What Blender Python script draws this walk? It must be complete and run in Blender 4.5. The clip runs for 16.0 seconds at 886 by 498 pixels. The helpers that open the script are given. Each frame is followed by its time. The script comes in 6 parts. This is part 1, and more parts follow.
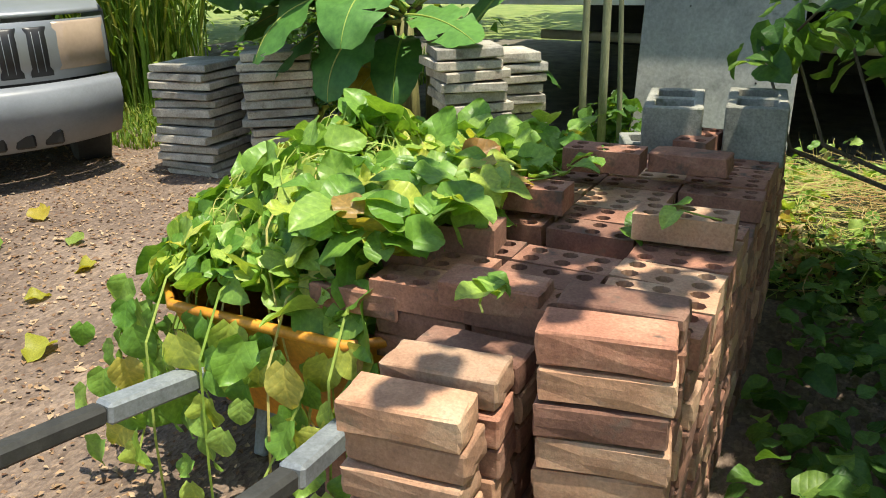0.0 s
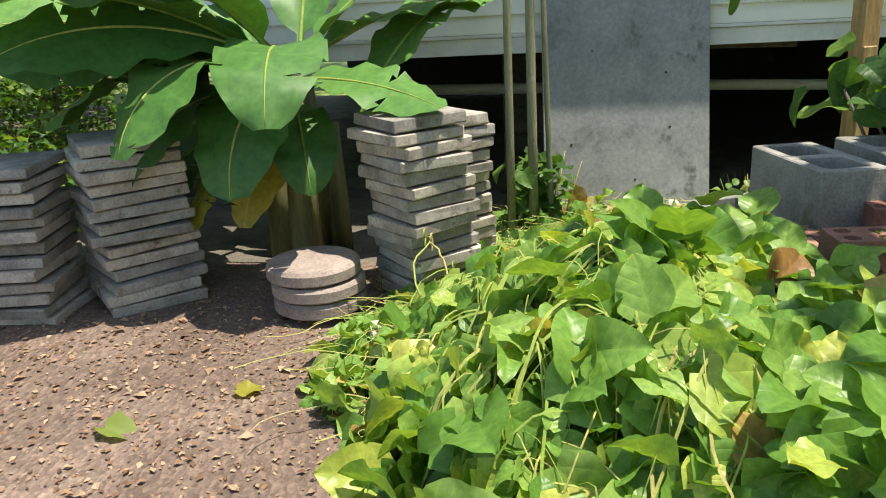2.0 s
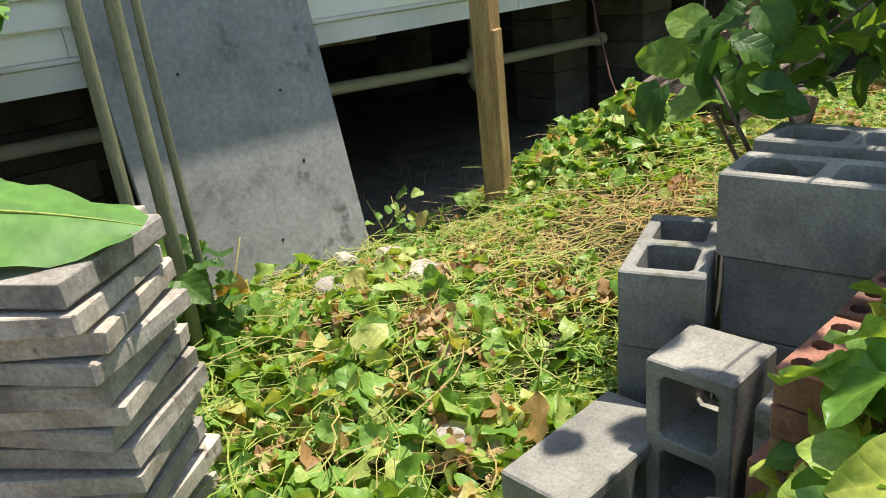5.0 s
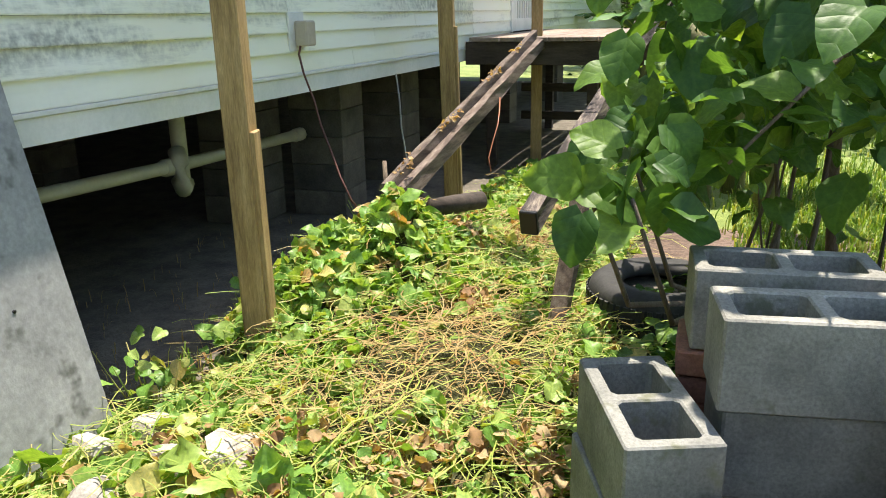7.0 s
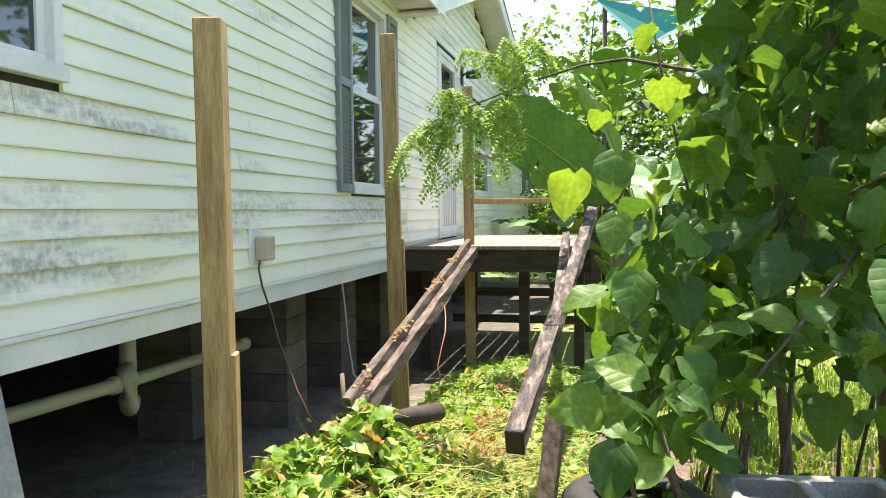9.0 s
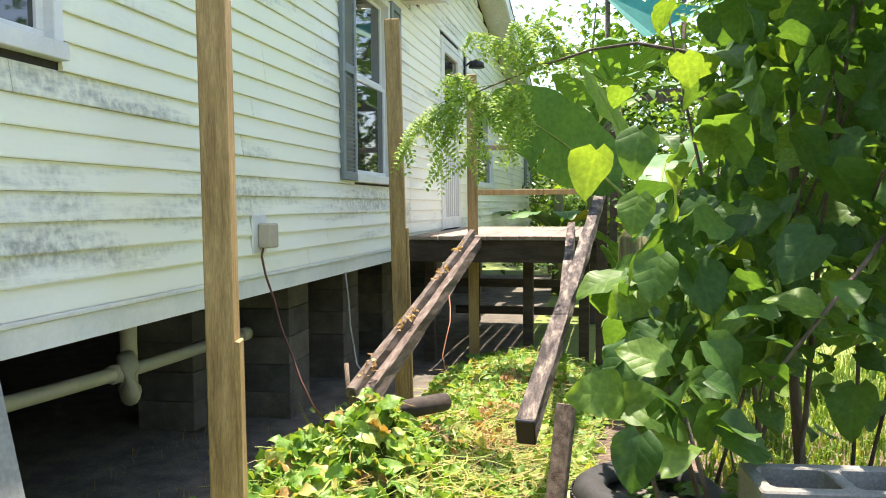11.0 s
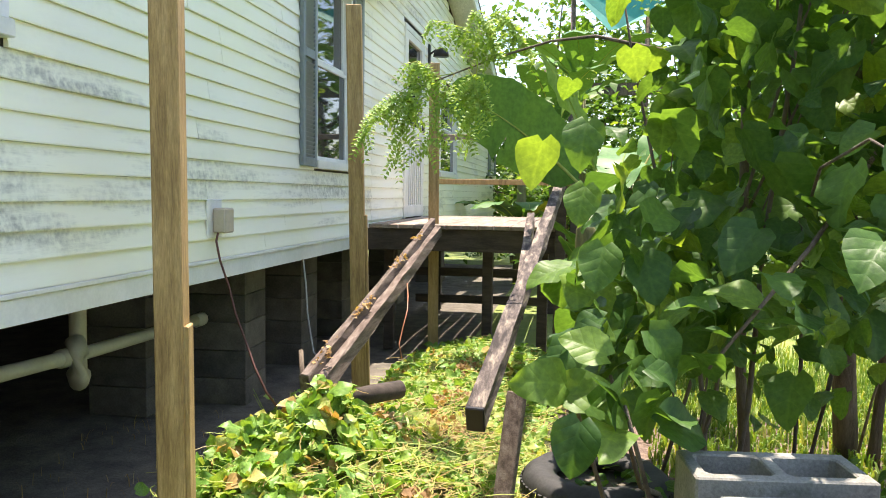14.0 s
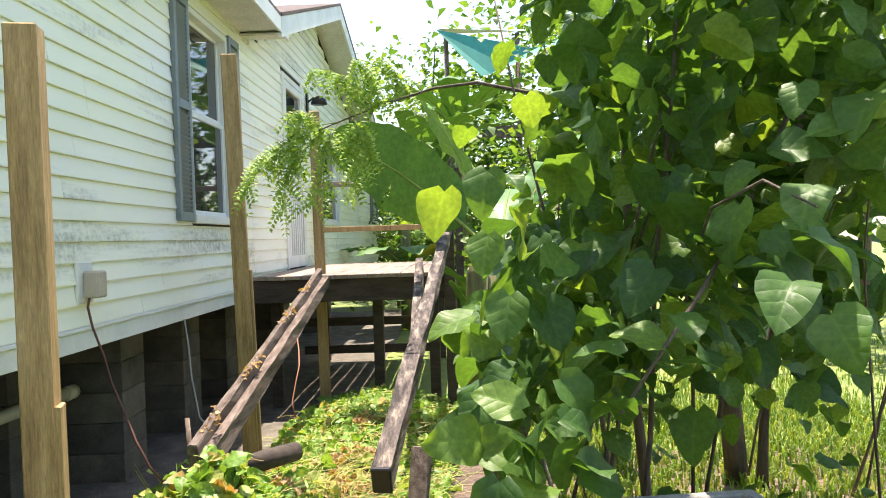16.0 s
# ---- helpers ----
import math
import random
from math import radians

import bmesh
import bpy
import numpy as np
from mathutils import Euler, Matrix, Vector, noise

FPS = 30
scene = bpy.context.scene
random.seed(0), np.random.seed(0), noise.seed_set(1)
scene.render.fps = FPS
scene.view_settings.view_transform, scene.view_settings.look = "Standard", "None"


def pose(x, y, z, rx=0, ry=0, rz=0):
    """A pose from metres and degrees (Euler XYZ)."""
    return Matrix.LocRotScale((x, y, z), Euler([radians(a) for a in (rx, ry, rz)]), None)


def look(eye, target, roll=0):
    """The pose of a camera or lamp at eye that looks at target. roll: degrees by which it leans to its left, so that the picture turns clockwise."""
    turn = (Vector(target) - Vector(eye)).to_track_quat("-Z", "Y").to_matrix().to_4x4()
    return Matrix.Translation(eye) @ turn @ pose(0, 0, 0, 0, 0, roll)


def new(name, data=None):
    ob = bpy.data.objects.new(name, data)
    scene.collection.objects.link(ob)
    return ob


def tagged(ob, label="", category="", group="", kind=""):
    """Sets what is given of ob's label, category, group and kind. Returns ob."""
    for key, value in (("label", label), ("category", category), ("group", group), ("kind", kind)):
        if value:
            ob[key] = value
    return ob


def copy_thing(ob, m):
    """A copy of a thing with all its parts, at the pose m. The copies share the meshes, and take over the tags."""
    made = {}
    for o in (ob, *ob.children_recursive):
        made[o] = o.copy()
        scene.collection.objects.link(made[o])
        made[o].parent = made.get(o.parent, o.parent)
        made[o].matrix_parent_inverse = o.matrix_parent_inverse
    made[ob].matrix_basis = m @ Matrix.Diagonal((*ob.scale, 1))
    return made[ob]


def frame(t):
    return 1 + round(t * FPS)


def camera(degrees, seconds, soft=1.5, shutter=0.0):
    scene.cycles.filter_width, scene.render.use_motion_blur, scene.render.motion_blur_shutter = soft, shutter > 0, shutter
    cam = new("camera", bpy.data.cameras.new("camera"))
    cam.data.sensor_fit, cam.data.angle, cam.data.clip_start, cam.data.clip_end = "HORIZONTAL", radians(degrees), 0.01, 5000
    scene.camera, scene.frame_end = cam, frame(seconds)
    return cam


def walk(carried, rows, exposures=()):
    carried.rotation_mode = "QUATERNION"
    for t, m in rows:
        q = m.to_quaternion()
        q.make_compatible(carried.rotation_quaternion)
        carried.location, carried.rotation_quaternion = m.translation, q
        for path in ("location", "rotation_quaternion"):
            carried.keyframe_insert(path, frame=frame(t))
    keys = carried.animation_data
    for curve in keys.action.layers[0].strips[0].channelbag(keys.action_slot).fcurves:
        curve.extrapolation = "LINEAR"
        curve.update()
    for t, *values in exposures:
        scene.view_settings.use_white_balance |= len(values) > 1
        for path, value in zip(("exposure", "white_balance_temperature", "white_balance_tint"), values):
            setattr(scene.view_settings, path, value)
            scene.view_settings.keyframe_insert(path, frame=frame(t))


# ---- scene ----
PATH = [
    (0.0, pose(5.129, 0.124, 1.298, 69.13, 1.38, 117.59)),
    (0.5, pose(4.948, -0.286, 1.284, 70.53, 1.66, 114.39)),
    (1.0, pose(4.904, -0.654, 1.312, 71.52, 1.64, 109.08)),
    (1.5, pose(4.802, -0.973, 1.297, 71.69, 2.14, 101.89)),
    (2.0, pose(4.646, -1.304, 1.303, 71.87, 2.79, 94.06)),
    (2.5, pose(4.534, -1.609, 1.298, 71.45, 3.51, 84.30)),
    (3.0, pose(4.239, -1.796, 1.299, 71.20, 4.80, 74.31)),
    (3.5, pose(3.934, -1.995, 1.328, 72.05, 5.61, 64.66)),
    (6.0, pose(2.502, -2.046, 1.309, 66.18, 3.27, 34.17)),
    (6.5, pose(2.301, -2.072, 1.340, 67.06, 2.14, 24.55)),
    (7.0, pose(2.175, -1.964, 1.362, 73.13, 0.99, 19.49)),
    (7.5, pose(2.091, -1.973, 1.399, 79.35, 0.59, 16.45)),
    (8.0, pose(2.013, -2.013, 1.460, 83.42, 0.50, 14.06)),
    (8.5, pose(1.941, -2.054, 1.468, 87.24, 0.59, 12.48)),
    (11.0, pose(1.839, -1.986, 1.428, 86.79, 0.33, 12.36)),
    (11.5, pose(1.836, -1.982, 1.423, 85.36, 0.28, 11.99)),
    (12.0, pose(1.831, -1.988, 1.414, 84.45, 0.21, 11.15)),
    (12.5, pose(1.817, -1.992, 1.409, 83.98, 0.03, 10.23)),
    (13.0, pose(1.820, -1.988, 1.405, 84.18, -0.30, 9.66)),
    (13.5, pose(1.839, -1.993, 1.405, 84.86, -0.50, 9.19)),
    (14.0, pose(1.882, -1.985, 1.425, 85.99, -0.79, 9.83)),
    (14.5, pose(1.841, -1.966, 1.443, 87.64, -0.42, 8.69)),
    (15.0, pose(1.820, -1.899, 1.441, 88.10, 0.36, 5.46)),
    (15.5, pose(1.820, -1.891, 1.448, 88.54, 1.26, 3.25)),
    (16.0, pose(1.828, -1.912, 1.449, 89.14, 1.82, 1.12)),
]
EXPO = [(0.0, 0.80, 7200, 4), (2.5, 0.74, 7000, 12), (3.7, 0.76, 7000, 14), (6.0, 0.93, 6900, 12), (8.5, 1.58, 7000, 15), (16.0, 1.56, 7100, 18)]
cam = camera(59.44, 16.0, soft=1.0)
walk(cam, PATH, exposures=EXPO)

# ---- light: high summer sun, slightly beyond the house's long wall ----
SUN_DIR = Vector((0.05, 0.27, 1.0)).normalized()
world = bpy.data.worlds.new("sky")
scene.world = world
world.use_nodes = True
wt = world.node_tree
sky = wt.nodes.new("ShaderNodeTexSky")
sky.sky_type = "NISHITA"
sky.sun_disc = False
sky.dust_density, sky.ozone_density = 0.8, 1.5
sky.sun_elevation = math.asin(SUN_DIR.z)
sky.sun_rotation = math.atan2(SUN_DIR.x, SUN_DIR.y)
wt.nodes["Background"].inputs["Strength"].default_value = 0.15
wt.links.new(sky.outputs[0], wt.nodes["Background"].inputs["Color"])
sun = new("sun", bpy.data.lights.new("sun", "SUN"))
sun.data.energy, sun.data.angle, sun.data.color = 4.4, radians(0.53), (1.0, 0.95, 0.87)
sun.matrix_world = look((0, 0, 20), Vector((0, 0, 20)) - SUN_DIR)


# ---- node helpers and materials ----
def mat(name):
    m = bpy.data.materials.new(name)
    m.use_nodes = True
    return m, m.node_tree.nodes, m.node_tree.links, m.node_tree.nodes["Principled BSDF"]


def noise_node(nt, lk, scale, detail=4.0, rough=0.6, stretch=(1, 1, 1), kind="Object", shift=False):
    co = nt.new("ShaderNodeTexCoord")
    mp = nt.new("ShaderNodeMapping")
    mp.inputs["Scale"].default_value = stretch
    lk.new(co.outputs[kind], mp.inputs["Vector"])
    if shift:
        info = nt.new("ShaderNodeObjectInfo")
        far = nt.new("ShaderNodeMath")
        far.operation = "MULTIPLY"
        far.inputs[1].default_value = 43.0
        lk.new(info.outputs["Random"], far.inputs[0])
        lk.new(far.outputs[0], mp.inputs["Location"])
    n = nt.new("ShaderNodeTexNoise")
    n.inputs["Scale"].default_value, n.inputs["Detail"].default_value, n.inputs["Roughness"].default_value = scale, detail, rough
    lk.new(mp.outputs[0], n.inputs["Vector"])
    return n


def ramp(nt, lk, src, stops):
    r = nt.new("ShaderNodeValToRGB")
    e = r.color_ramp.elements
    while len(e) < len(stops):
        e.new(0.5)
    for k, (p, c) in enumerate(stops):
        e[k].position, e[k].color = p, (*c, 1)
    lk.new(src, r.inputs[0])
    return r


def mixc(nt, lk, fac, a, b, mode="MIX"):
    m = nt.new("ShaderNodeMix")
    m.data_type, m.blend_type = "RGBA", mode
    for sock, val in ((m.inputs[0], fac), (m.inputs[6], a), (m.inputs[7], b)):
        if isinstance(val, (int, float)):
            sock.default_value = val
        elif isinstance(val, tuple):
            sock.default_value = (*val, 1)
        else:
            lk.new(val, sock)
    return m.outputs[2]


def bump(nt, lk, src, bs, strength=0.3, dist=0.01):
    b = nt.new("ShaderNodeBump")
    b.inputs["Strength"].default_value, b.inputs["Distance"].default_value = strength, dist
    lk.new(src, b.inputs["Height"])
    lk.new(b.outputs[0], bs.inputs["Normal"])


def rough_mat(name, stops, scale=8.0, grain=90.0, rough=0.9, relief=0.4, dist=0.004, vary=0.25, stretch=(1, 1, 1), metal=0.0, spots=None, gc=0.28):
    """Mottled matte surface: large stains, fine grain, relief, and a change of tone from piece to piece."""
    m, nt, lk, bs = mat(name)
    big = noise_node(nt, lk, scale, 5, 0.65, stretch, shift=vary > 0)
    fine = noise_node(nt, lk, grain, 3, 0.7, stretch)
    col = ramp(nt, lk, big.outputs["Fac"], stops).outputs[0]
    g = ramp(nt, lk, fine.outputs["Fac"], [(0.3, (1 - gc,) * 3), (0.7, (1 + gc * 0.43,) * 3)]).outputs[0]
    col = mixc(nt, lk, 1.0, col, g, "MULTIPLY")
    if vary:
        info = nt.new("ShaderNodeObjectInfo")
        v = ramp(nt, lk, info.outputs["Random"], [(0.0, (1 - vary, 1 - vary * 0.9, 1 - vary * 0.8)), (1.0, (1 + vary * 0.6, 1 + vary * 0.5, 1 + vary * 0.4))]).outputs[0]
        col = mixc(nt, lk, 1.0, col, v, "MULTIPLY")
    if spots:
        sp = noise_node(nt, lk, spots[0], 4, 0.65, shift=vary > 0)
        f = ramp(nt, lk, sp.outputs["Fac"], [(spots[1], (0, 0, 0)), (spots[1] + 0.08, (1, 1, 1))]).outputs[0]
        col = mixc(nt, lk, f, col, spots[2])
    lk.new(col, bs.inputs["Base Color"])
    bs.inputs["Roughness"].default_value, bs.inputs["Metallic"].default_value = rough, metal
    add = nt.new("ShaderNodeMath")
    lk.new(big.outputs["Fac"], add.inputs[0])
    lk.new(fine.outputs["Fac"], add.inputs[1])
    bump(nt, lk, add.outputs[0], bs, relief, dist)
    return m


def leaf_mat(name, stops, rough=0.45, through_light=0.35, vein=60.0, ribs=0.0):
    """Leaf: tone differs leaf by leaf, blotches inside it, light shines through; ribs raises a midrib and side veins."""
    m, nt, lk, bs = mat(name)
    info, geo = nt.new("ShaderNodeObjectInfo"), nt.new("ShaderNodeNewGeometry")
    add = nt.new("ShaderNodeMath")
    lk.new(info.outputs["Random"], add.inputs[0])
    lk.new(geo.outputs["Random Per Island"], add.inputs[1])
    fr = nt.new("ShaderNodeMath")
    fr.operation = "FRACT"
    lk.new(add.outputs[0], fr.inputs[0])
    col = ramp(nt, lk, fr.outputs[0], stops).outputs[0]
    n = noise_node(nt, lk, vein, 3, 0.6)
    height = n.outputs["Fac"]
    if ribs:
        at = nt.new("ShaderNodeAttribute")
        at.attribute_name = "blade"
        lk.new(at.outputs["Vector"], n.inputs["Vector"])
        n.inputs["Scale"].default_value = 7.0
        sep = nt.new("ShaderNodeSeparateXYZ")
        lk.new(at.outputs["Vector"], sep.inputs[0])

        def calc(op, a, b=0.0):
            q = nt.new("ShaderNodeMath")
            q.operation = op
            for sock, val in zip(q.inputs, (a, b)):
                if isinstance(val, (int, float)):
                    sock.default_value = val
                else:
                    lk.new(val, sock)
            return q.outputs[0]
        ax = calc("ABSOLUTE", sep.outputs["X"])
        slant = calc("SUBTRACT", sep.outputs["Y"], calc("MULTIPLY", ax, 0.8))
        wave = calc("ABSOLUTE", calc("SINE", calc("MULTIPLY", slant, 13.0)))
        cell = calc("MULTIPLY", calc("POWER", wave, 0.5), calc("MINIMUM", calc("MULTIPLY", ax, 14.0), 1.0))
        height = calc("ADD", calc("MULTIPLY", cell, 0.7), calc("MULTIPLY", n.outputs["Fac"], 0.6))
        pale = ramp(nt, lk, cell, [(0.12, (1.18, 1.14, 1.12)), (0.5, (1, 1, 1))]).outputs[0]
        col = mixc(nt, lk, 1.0, col, pale, "MULTIPLY")
    g = ramp(nt, lk, n.outputs["Fac"], [(0.3, (0.7, 0.74, 0.7)), (0.7, (1.2, 1.15, 1.1))]).outputs[0]
    col = mixc(nt, lk, 1.0, col, g, "MULTIPLY")
    lk.new(col, bs.inputs["Base Color"])
    bs.inputs["Roughness"].default_value, bs.inputs["Specular IOR Level"].default_value = rough, 0.35
    bump(nt, lk, height, bs, ribs or 0.25, 0.006 if ribs else 0.003)
    tr = nt.new("ShaderNodeBsdfTranslucent")
    tint = mixc(nt, lk, 1.0, col, (1.5, 1.35, 0.5), "MULTIPLY")
    lk.new(tint, tr.inputs["Color"])
    mx = nt.new("ShaderNodeMixShader")
    mx.inputs[0].default_value = through_light
    lk.new(bs.outputs[0], mx.inputs[1])
    lk.new(tr.outputs[0], mx.inputs[2])
    lk.new(mx.outputs[0], nt["Material Output"].inputs["Surface"])
    return m


def plain(name, col, rough=0.6, metal=0.0, grain=40.0, amt=0.15):
    return rough_mat(name, [(0.3, tuple(c * (1 - amt) for c in col)), (0.7, tuple(min(1, c * (1 + amt)) for c in col))], 4.0, grain, rough, 0.1, 0.002, 0.0, metal=metal, gc=0.08)


def siding_mat():
    m, nt, lk, bs = mat("vinyl_siding_white")
    stain = noise_node(nt, lk, 1.5, 7, 0.72, (1, 0.30, 2.6))
    green = noise_node(nt, lk, 0.5, 4, 0.6, (1, 0.6, 1.2))
    fine = noise_node(nt, lk, 30, 3, 0.6)
    base = ramp(nt, lk, green.outputs["Fac"], [(0.35, (0.89, 0.895, 0.82)), (0.68, (0.87, 0.88, 0.67))]).outputs[0]
    info = nt.new("ShaderNodeObjectInfo")
    some = ramp(nt, lk, info.outputs["Random"], [(0.35, (0.12, 0.12, 0.12)), (0.75, (1, 1, 1))]).outputs[0]
    f = ramp(nt, lk, stain.outputs["Fac"], [(0.49, (0, 0, 0)), (0.63, (0.85, 0.85, 0.85))]).outputs[0]
    f = mixc(nt, lk, 1.0, f, some, "MULTIPLY")
    speck = ramp(nt, lk, fine.outputs["Fac"], [(0.35, (0.2, 0.2, 0.2)), (0.65, (1, 1, 1))]).outputs[0]
    f2 = mixc(nt, lk, 1.0, f, speck, "MULTIPLY")
    col = mixc(nt, lk, f2, base, (0.30, 0.31, 0.27))
    lk.new(col, bs.inputs["Base Color"])
    bs.inputs["Roughness"].default_value = 0.5
    bump(nt, lk, fine.outputs["Fac"], bs, 0.08, 0.002)
    return m


M_SIDING = siding_mat()
M_TRIM = rough_mat("white_trim", [(0.35, (0.68, 0.70, 0.66)), (0.65, (0.82, 0.82, 0.78))], 3, 60, 0.5, 0.1, 0.002, 0.03, gc=0.06)
M_SHUTTER = plain("grey_shutter", (0.21, 0.255, 0.27), 0.55)
M_SOFFIT = rough_mat("soffit_paint", [(0.3, (0.60, 0.58, 0.52)), (0.7, (0.78, 0.77, 0.72))], 4, 50, 0.7, 0.2, 0.003, 0.0)
M_SHINGLE = rough_mat("brown_shingle", [(0.3, (0.10, 0.075, 0.06)), (0.7, (0.20, 0.15, 0.12))], 6, 80, 0.95, 0.6, 0.006, 0.2)
# soil tone lowered to carry the shade below the house
M_CRAWL = rough_mat("shade_dark_soil", [(0.3, (0.085, 0.076, 0.062)), (0.7, (0.22, 0.195, 0.15))], 5, 60, 1.0, 0.6, 0.02, 0.0)
# near-black base holds the shade under and inside the house
M_UNDER_SHADE = rough_mat("underside_shade", [(0.3, (0.03, 0.03, 0.03)), (0.7, (0.06, 0.055, 0.05))], 4, 40, 0.9, 0.3, 0.01, 0.0)
M_BLOCK = rough_mat("concrete_block", [(0.3, (0.165, 0.165, 0.143)), (0.5, (0.28, 0.275, 0.24)), (0.72, (0.41, 0.40, 0.347))], 5, 120, 0.95, 0.5, 0.003, 0.26, spots=(7, 0.60, (0.15, 0.155, 0.105)), gc=0.32)
# darker copy of the block concrete, with the pier's shade in its colour
M_PIER_SHADE = rough_mat("shaded_pier_block", [(0.3, (0.08, 0.073, 0.062)), (0.7, (0.19, 0.172, 0.137))], 5, 80, 0.95, 0.5, 0.003, 0.3)
M_PAVER = rough_mat("paver_slab", [(0.28, (0.22, 0.19, 0.155)), (0.5, (0.43, 0.39, 0.33)), (0.72, (0.61, 0.57, 0.49))], 6, 90, 0.92, 0.5, 0.003, 0.34, spots=(10, 0.62, (0.15, 0.125, 0.095)), gc=0.32)
M_STONE = rough_mat("pinkish_stepping_stone", [(0.3, (0.25, 0.20, 0.17)), (0.7, (0.46, 0.38, 0.33))], 5, 70, 0.95, 0.7, 0.006, 0.15)
M_BOARD = rough_mat("weathered_grey_board", [(0.28, (0.15, 0.155, 0.15)), (0.42, (0.26, 0.268, 0.263)), (0.7, (0.36, 0.37, 0.36))], 2.8, 45, 0.85, 0.3, 0.003, 0.0, spots=(4.5, 0.62, (0.12, 0.125, 0.115)), gc=0.2)
# red base darkened by the pile's shade; the spots are grime
M_BRICK = rough_mat("red_brick_shaded", [(0.28, (0.19, 0.085, 0.06)), (0.5, (0.33, 0.155, 0.105)), (0.72, (0.45, 0.255, 0.175))], 7, 150, 0.93, 0.4, 0.002, 0.38, spots=(11, 0.60, (0.13, 0.085, 0.065)), gc=0.30)
M_BRICK_TAN = rough_mat("tan_brick", [(0.28, (0.33, 0.17, 0.105)), (0.5, (0.50, 0.285, 0.18)), (0.72, (0.55, 0.385, 0.265))], 6, 150, 0.93, 0.4, 0.002, 0.24, spots=(9, 0.61, (0.24, 0.16, 0.105)), gc=0.26)
M_WOOD = rough_mat("treated_pine", [(0.3, (0.25, 0.155, 0.06)), (0.5, (0.42, 0.28, 0.115)), (0.7, (0.53, 0.375, 0.175))], 3.0, 26, 0.75, 0.35, 0.003, 0.1, (9, 9, 0.9), gc=0.35)
M_OLDWOOD = rough_mat("rotten_grey_brown_wood", [(0.3, (0.07, 0.05, 0.04)), (0.5, (0.19, 0.14, 0.11)), (0.75, (0.34, 0.28, 0.23))], 3.5, 30, 0.95, 0.8, 0.006, 0.2, (8, 1.0, 8))
M_GREYWOOD = rough_mat("silvery_grey_timber", [(0.38, (0.045, 0.036, 0.032)), (0.52, (0.15, 0.12, 0.105)), (0.68, (0.44, 0.37, 0.28))], 3.5, 30, 0.95, 0.8, 0.006, 0.15, (8, 1.0, 8))
M_DECK = rough_mat("weathered_deck_board", [(0.3, (0.22, 0.16, 0.12)), (0.7, (0.42, 0.34, 0.28))], 3, 40, 0.9, 0.5, 0.003, 0.2, (7, 1, 7))
# dark wood tone that includes the shade on the deck framing
M_DARKWOOD = rough_mat("dark_wood_with_shade", [(0.3, (0.035, 0.026, 0.02)), (0.7, (0.10, 0.075, 0.058))], 4, 40, 0.85, 0.5, 0.004, 0.15, (1, 6, 6))
M_PIPE = plain("cream_plastic_pipe", (0.50, 0.48, 0.36), 0.5)
M_RUBBER = rough_mat("black_rubber", [(0.3, (0.018, 0.018, 0.018)), (0.7, (0.05, 0.05, 0.047))], 9, 80, 0.75, 0.3, 0.003, 0.0)
M_CABLE = plain("red_brown_cable", (0.13, 0.05, 0.04), 0.6)
M_WIRE = plain("orange_wire", (0.42, 0.16, 0.08), 0.5)
M_CABLE_W = plain("pale_cable", (0.45, 0.45, 0.42), 0.6)
M_BEIGE = plain("beige_plastic", (0.48, 0.42, 0.33), 0.5)
M_BLACK = plain("black_metal", (0.02, 0.02, 0.022), 0.4, 0.3)
M_YELLOW = rough_mat("yellow_tub_paint", [(0.3, (0.52, 0.20, 0.02)), (0.7, (0.75, 0.34, 0.04))], 5, 70, 0.45, 0.2, 0.002, 0.0)
M_STEEL = rough_mat("grey_handle_paint", [(0.3, (0.16, 0.18, 0.20)), (0.7, (0.30, 0.33, 0.36))], 9, 90, 0.5, 0.2, 0.002, 0.0, metal=0.2)
M_CAR = rough_mat("silver_car_paint", [(0.3, (0.25, 0.265, 0.28)), (0.7, (0.31, 0.325, 0.34))], 2, 200, 0.38, 0.02, 0.001, 0.0, metal=0.5, gc=0.04)
M_CARGREY = plain("faded_grey_bumper", (0.19, 0.205, 0.23), 0.45, 0.0, 60.0, 0.12)
M_LAMP = plain("hazed_headlight", (0.36, 0.27, 0.20), 0.25, 0.0, 40.0, 0.12)
M_TARP = plain("green_tarp", (0.02, 0.26, 0.20), 0.6)
M_TARP_W = plain("white_tarp", (0.75, 0.78, 0.78), 0.6)
M_STRAW = leaf_mat("dry_straw", [(0.0, (0.36, 0.25, 0.11)), (0.5, (0.52, 0.42, 0.18)), (0.8, (0.40, 0.22, 0.10)), (1.0, (0.50, 0.42, 0.24))], 0.8, 0.2)
M_STEM = leaf_mat("green_stem", [(0.0, (0.22, 0.34, 0.06)), (0.6, (0.40, 0.48, 0.12)), (1.0, (0.50, 0.42, 0.17))], 0.6, 0.2)
M_VINE = leaf_mat("vine_leaf", [(0.0, (0.11, 0.25, 0.04)), (0.40, (0.19, 0.36, 0.07)), (0.76, (0.30, 0.46, 0.11)), (0.90, (0.43, 0.53, 0.10)), (0.97, (0.54, 0.54, 0.13)), (0.993, (0.45, 0.38, 0.10)), (1.0, (0.30, 0.15, 0.06))], 0.38, 0.36, ribs=0.22)
M_WILT = leaf_mat("wilted_leaf", [(0.0, (0.13, 0.28, 0.05)), (0.5, (0.23, 0.41, 0.09)), (0.80, (0.35, 0.48, 0.13)), (0.93, (0.50, 0.52, 0.18)), (0.975, (0.46, 0.32, 0.12)), (1.0, (0.34, 0.20, 0.09))], 0.42, 0.34, ribs=0.15)
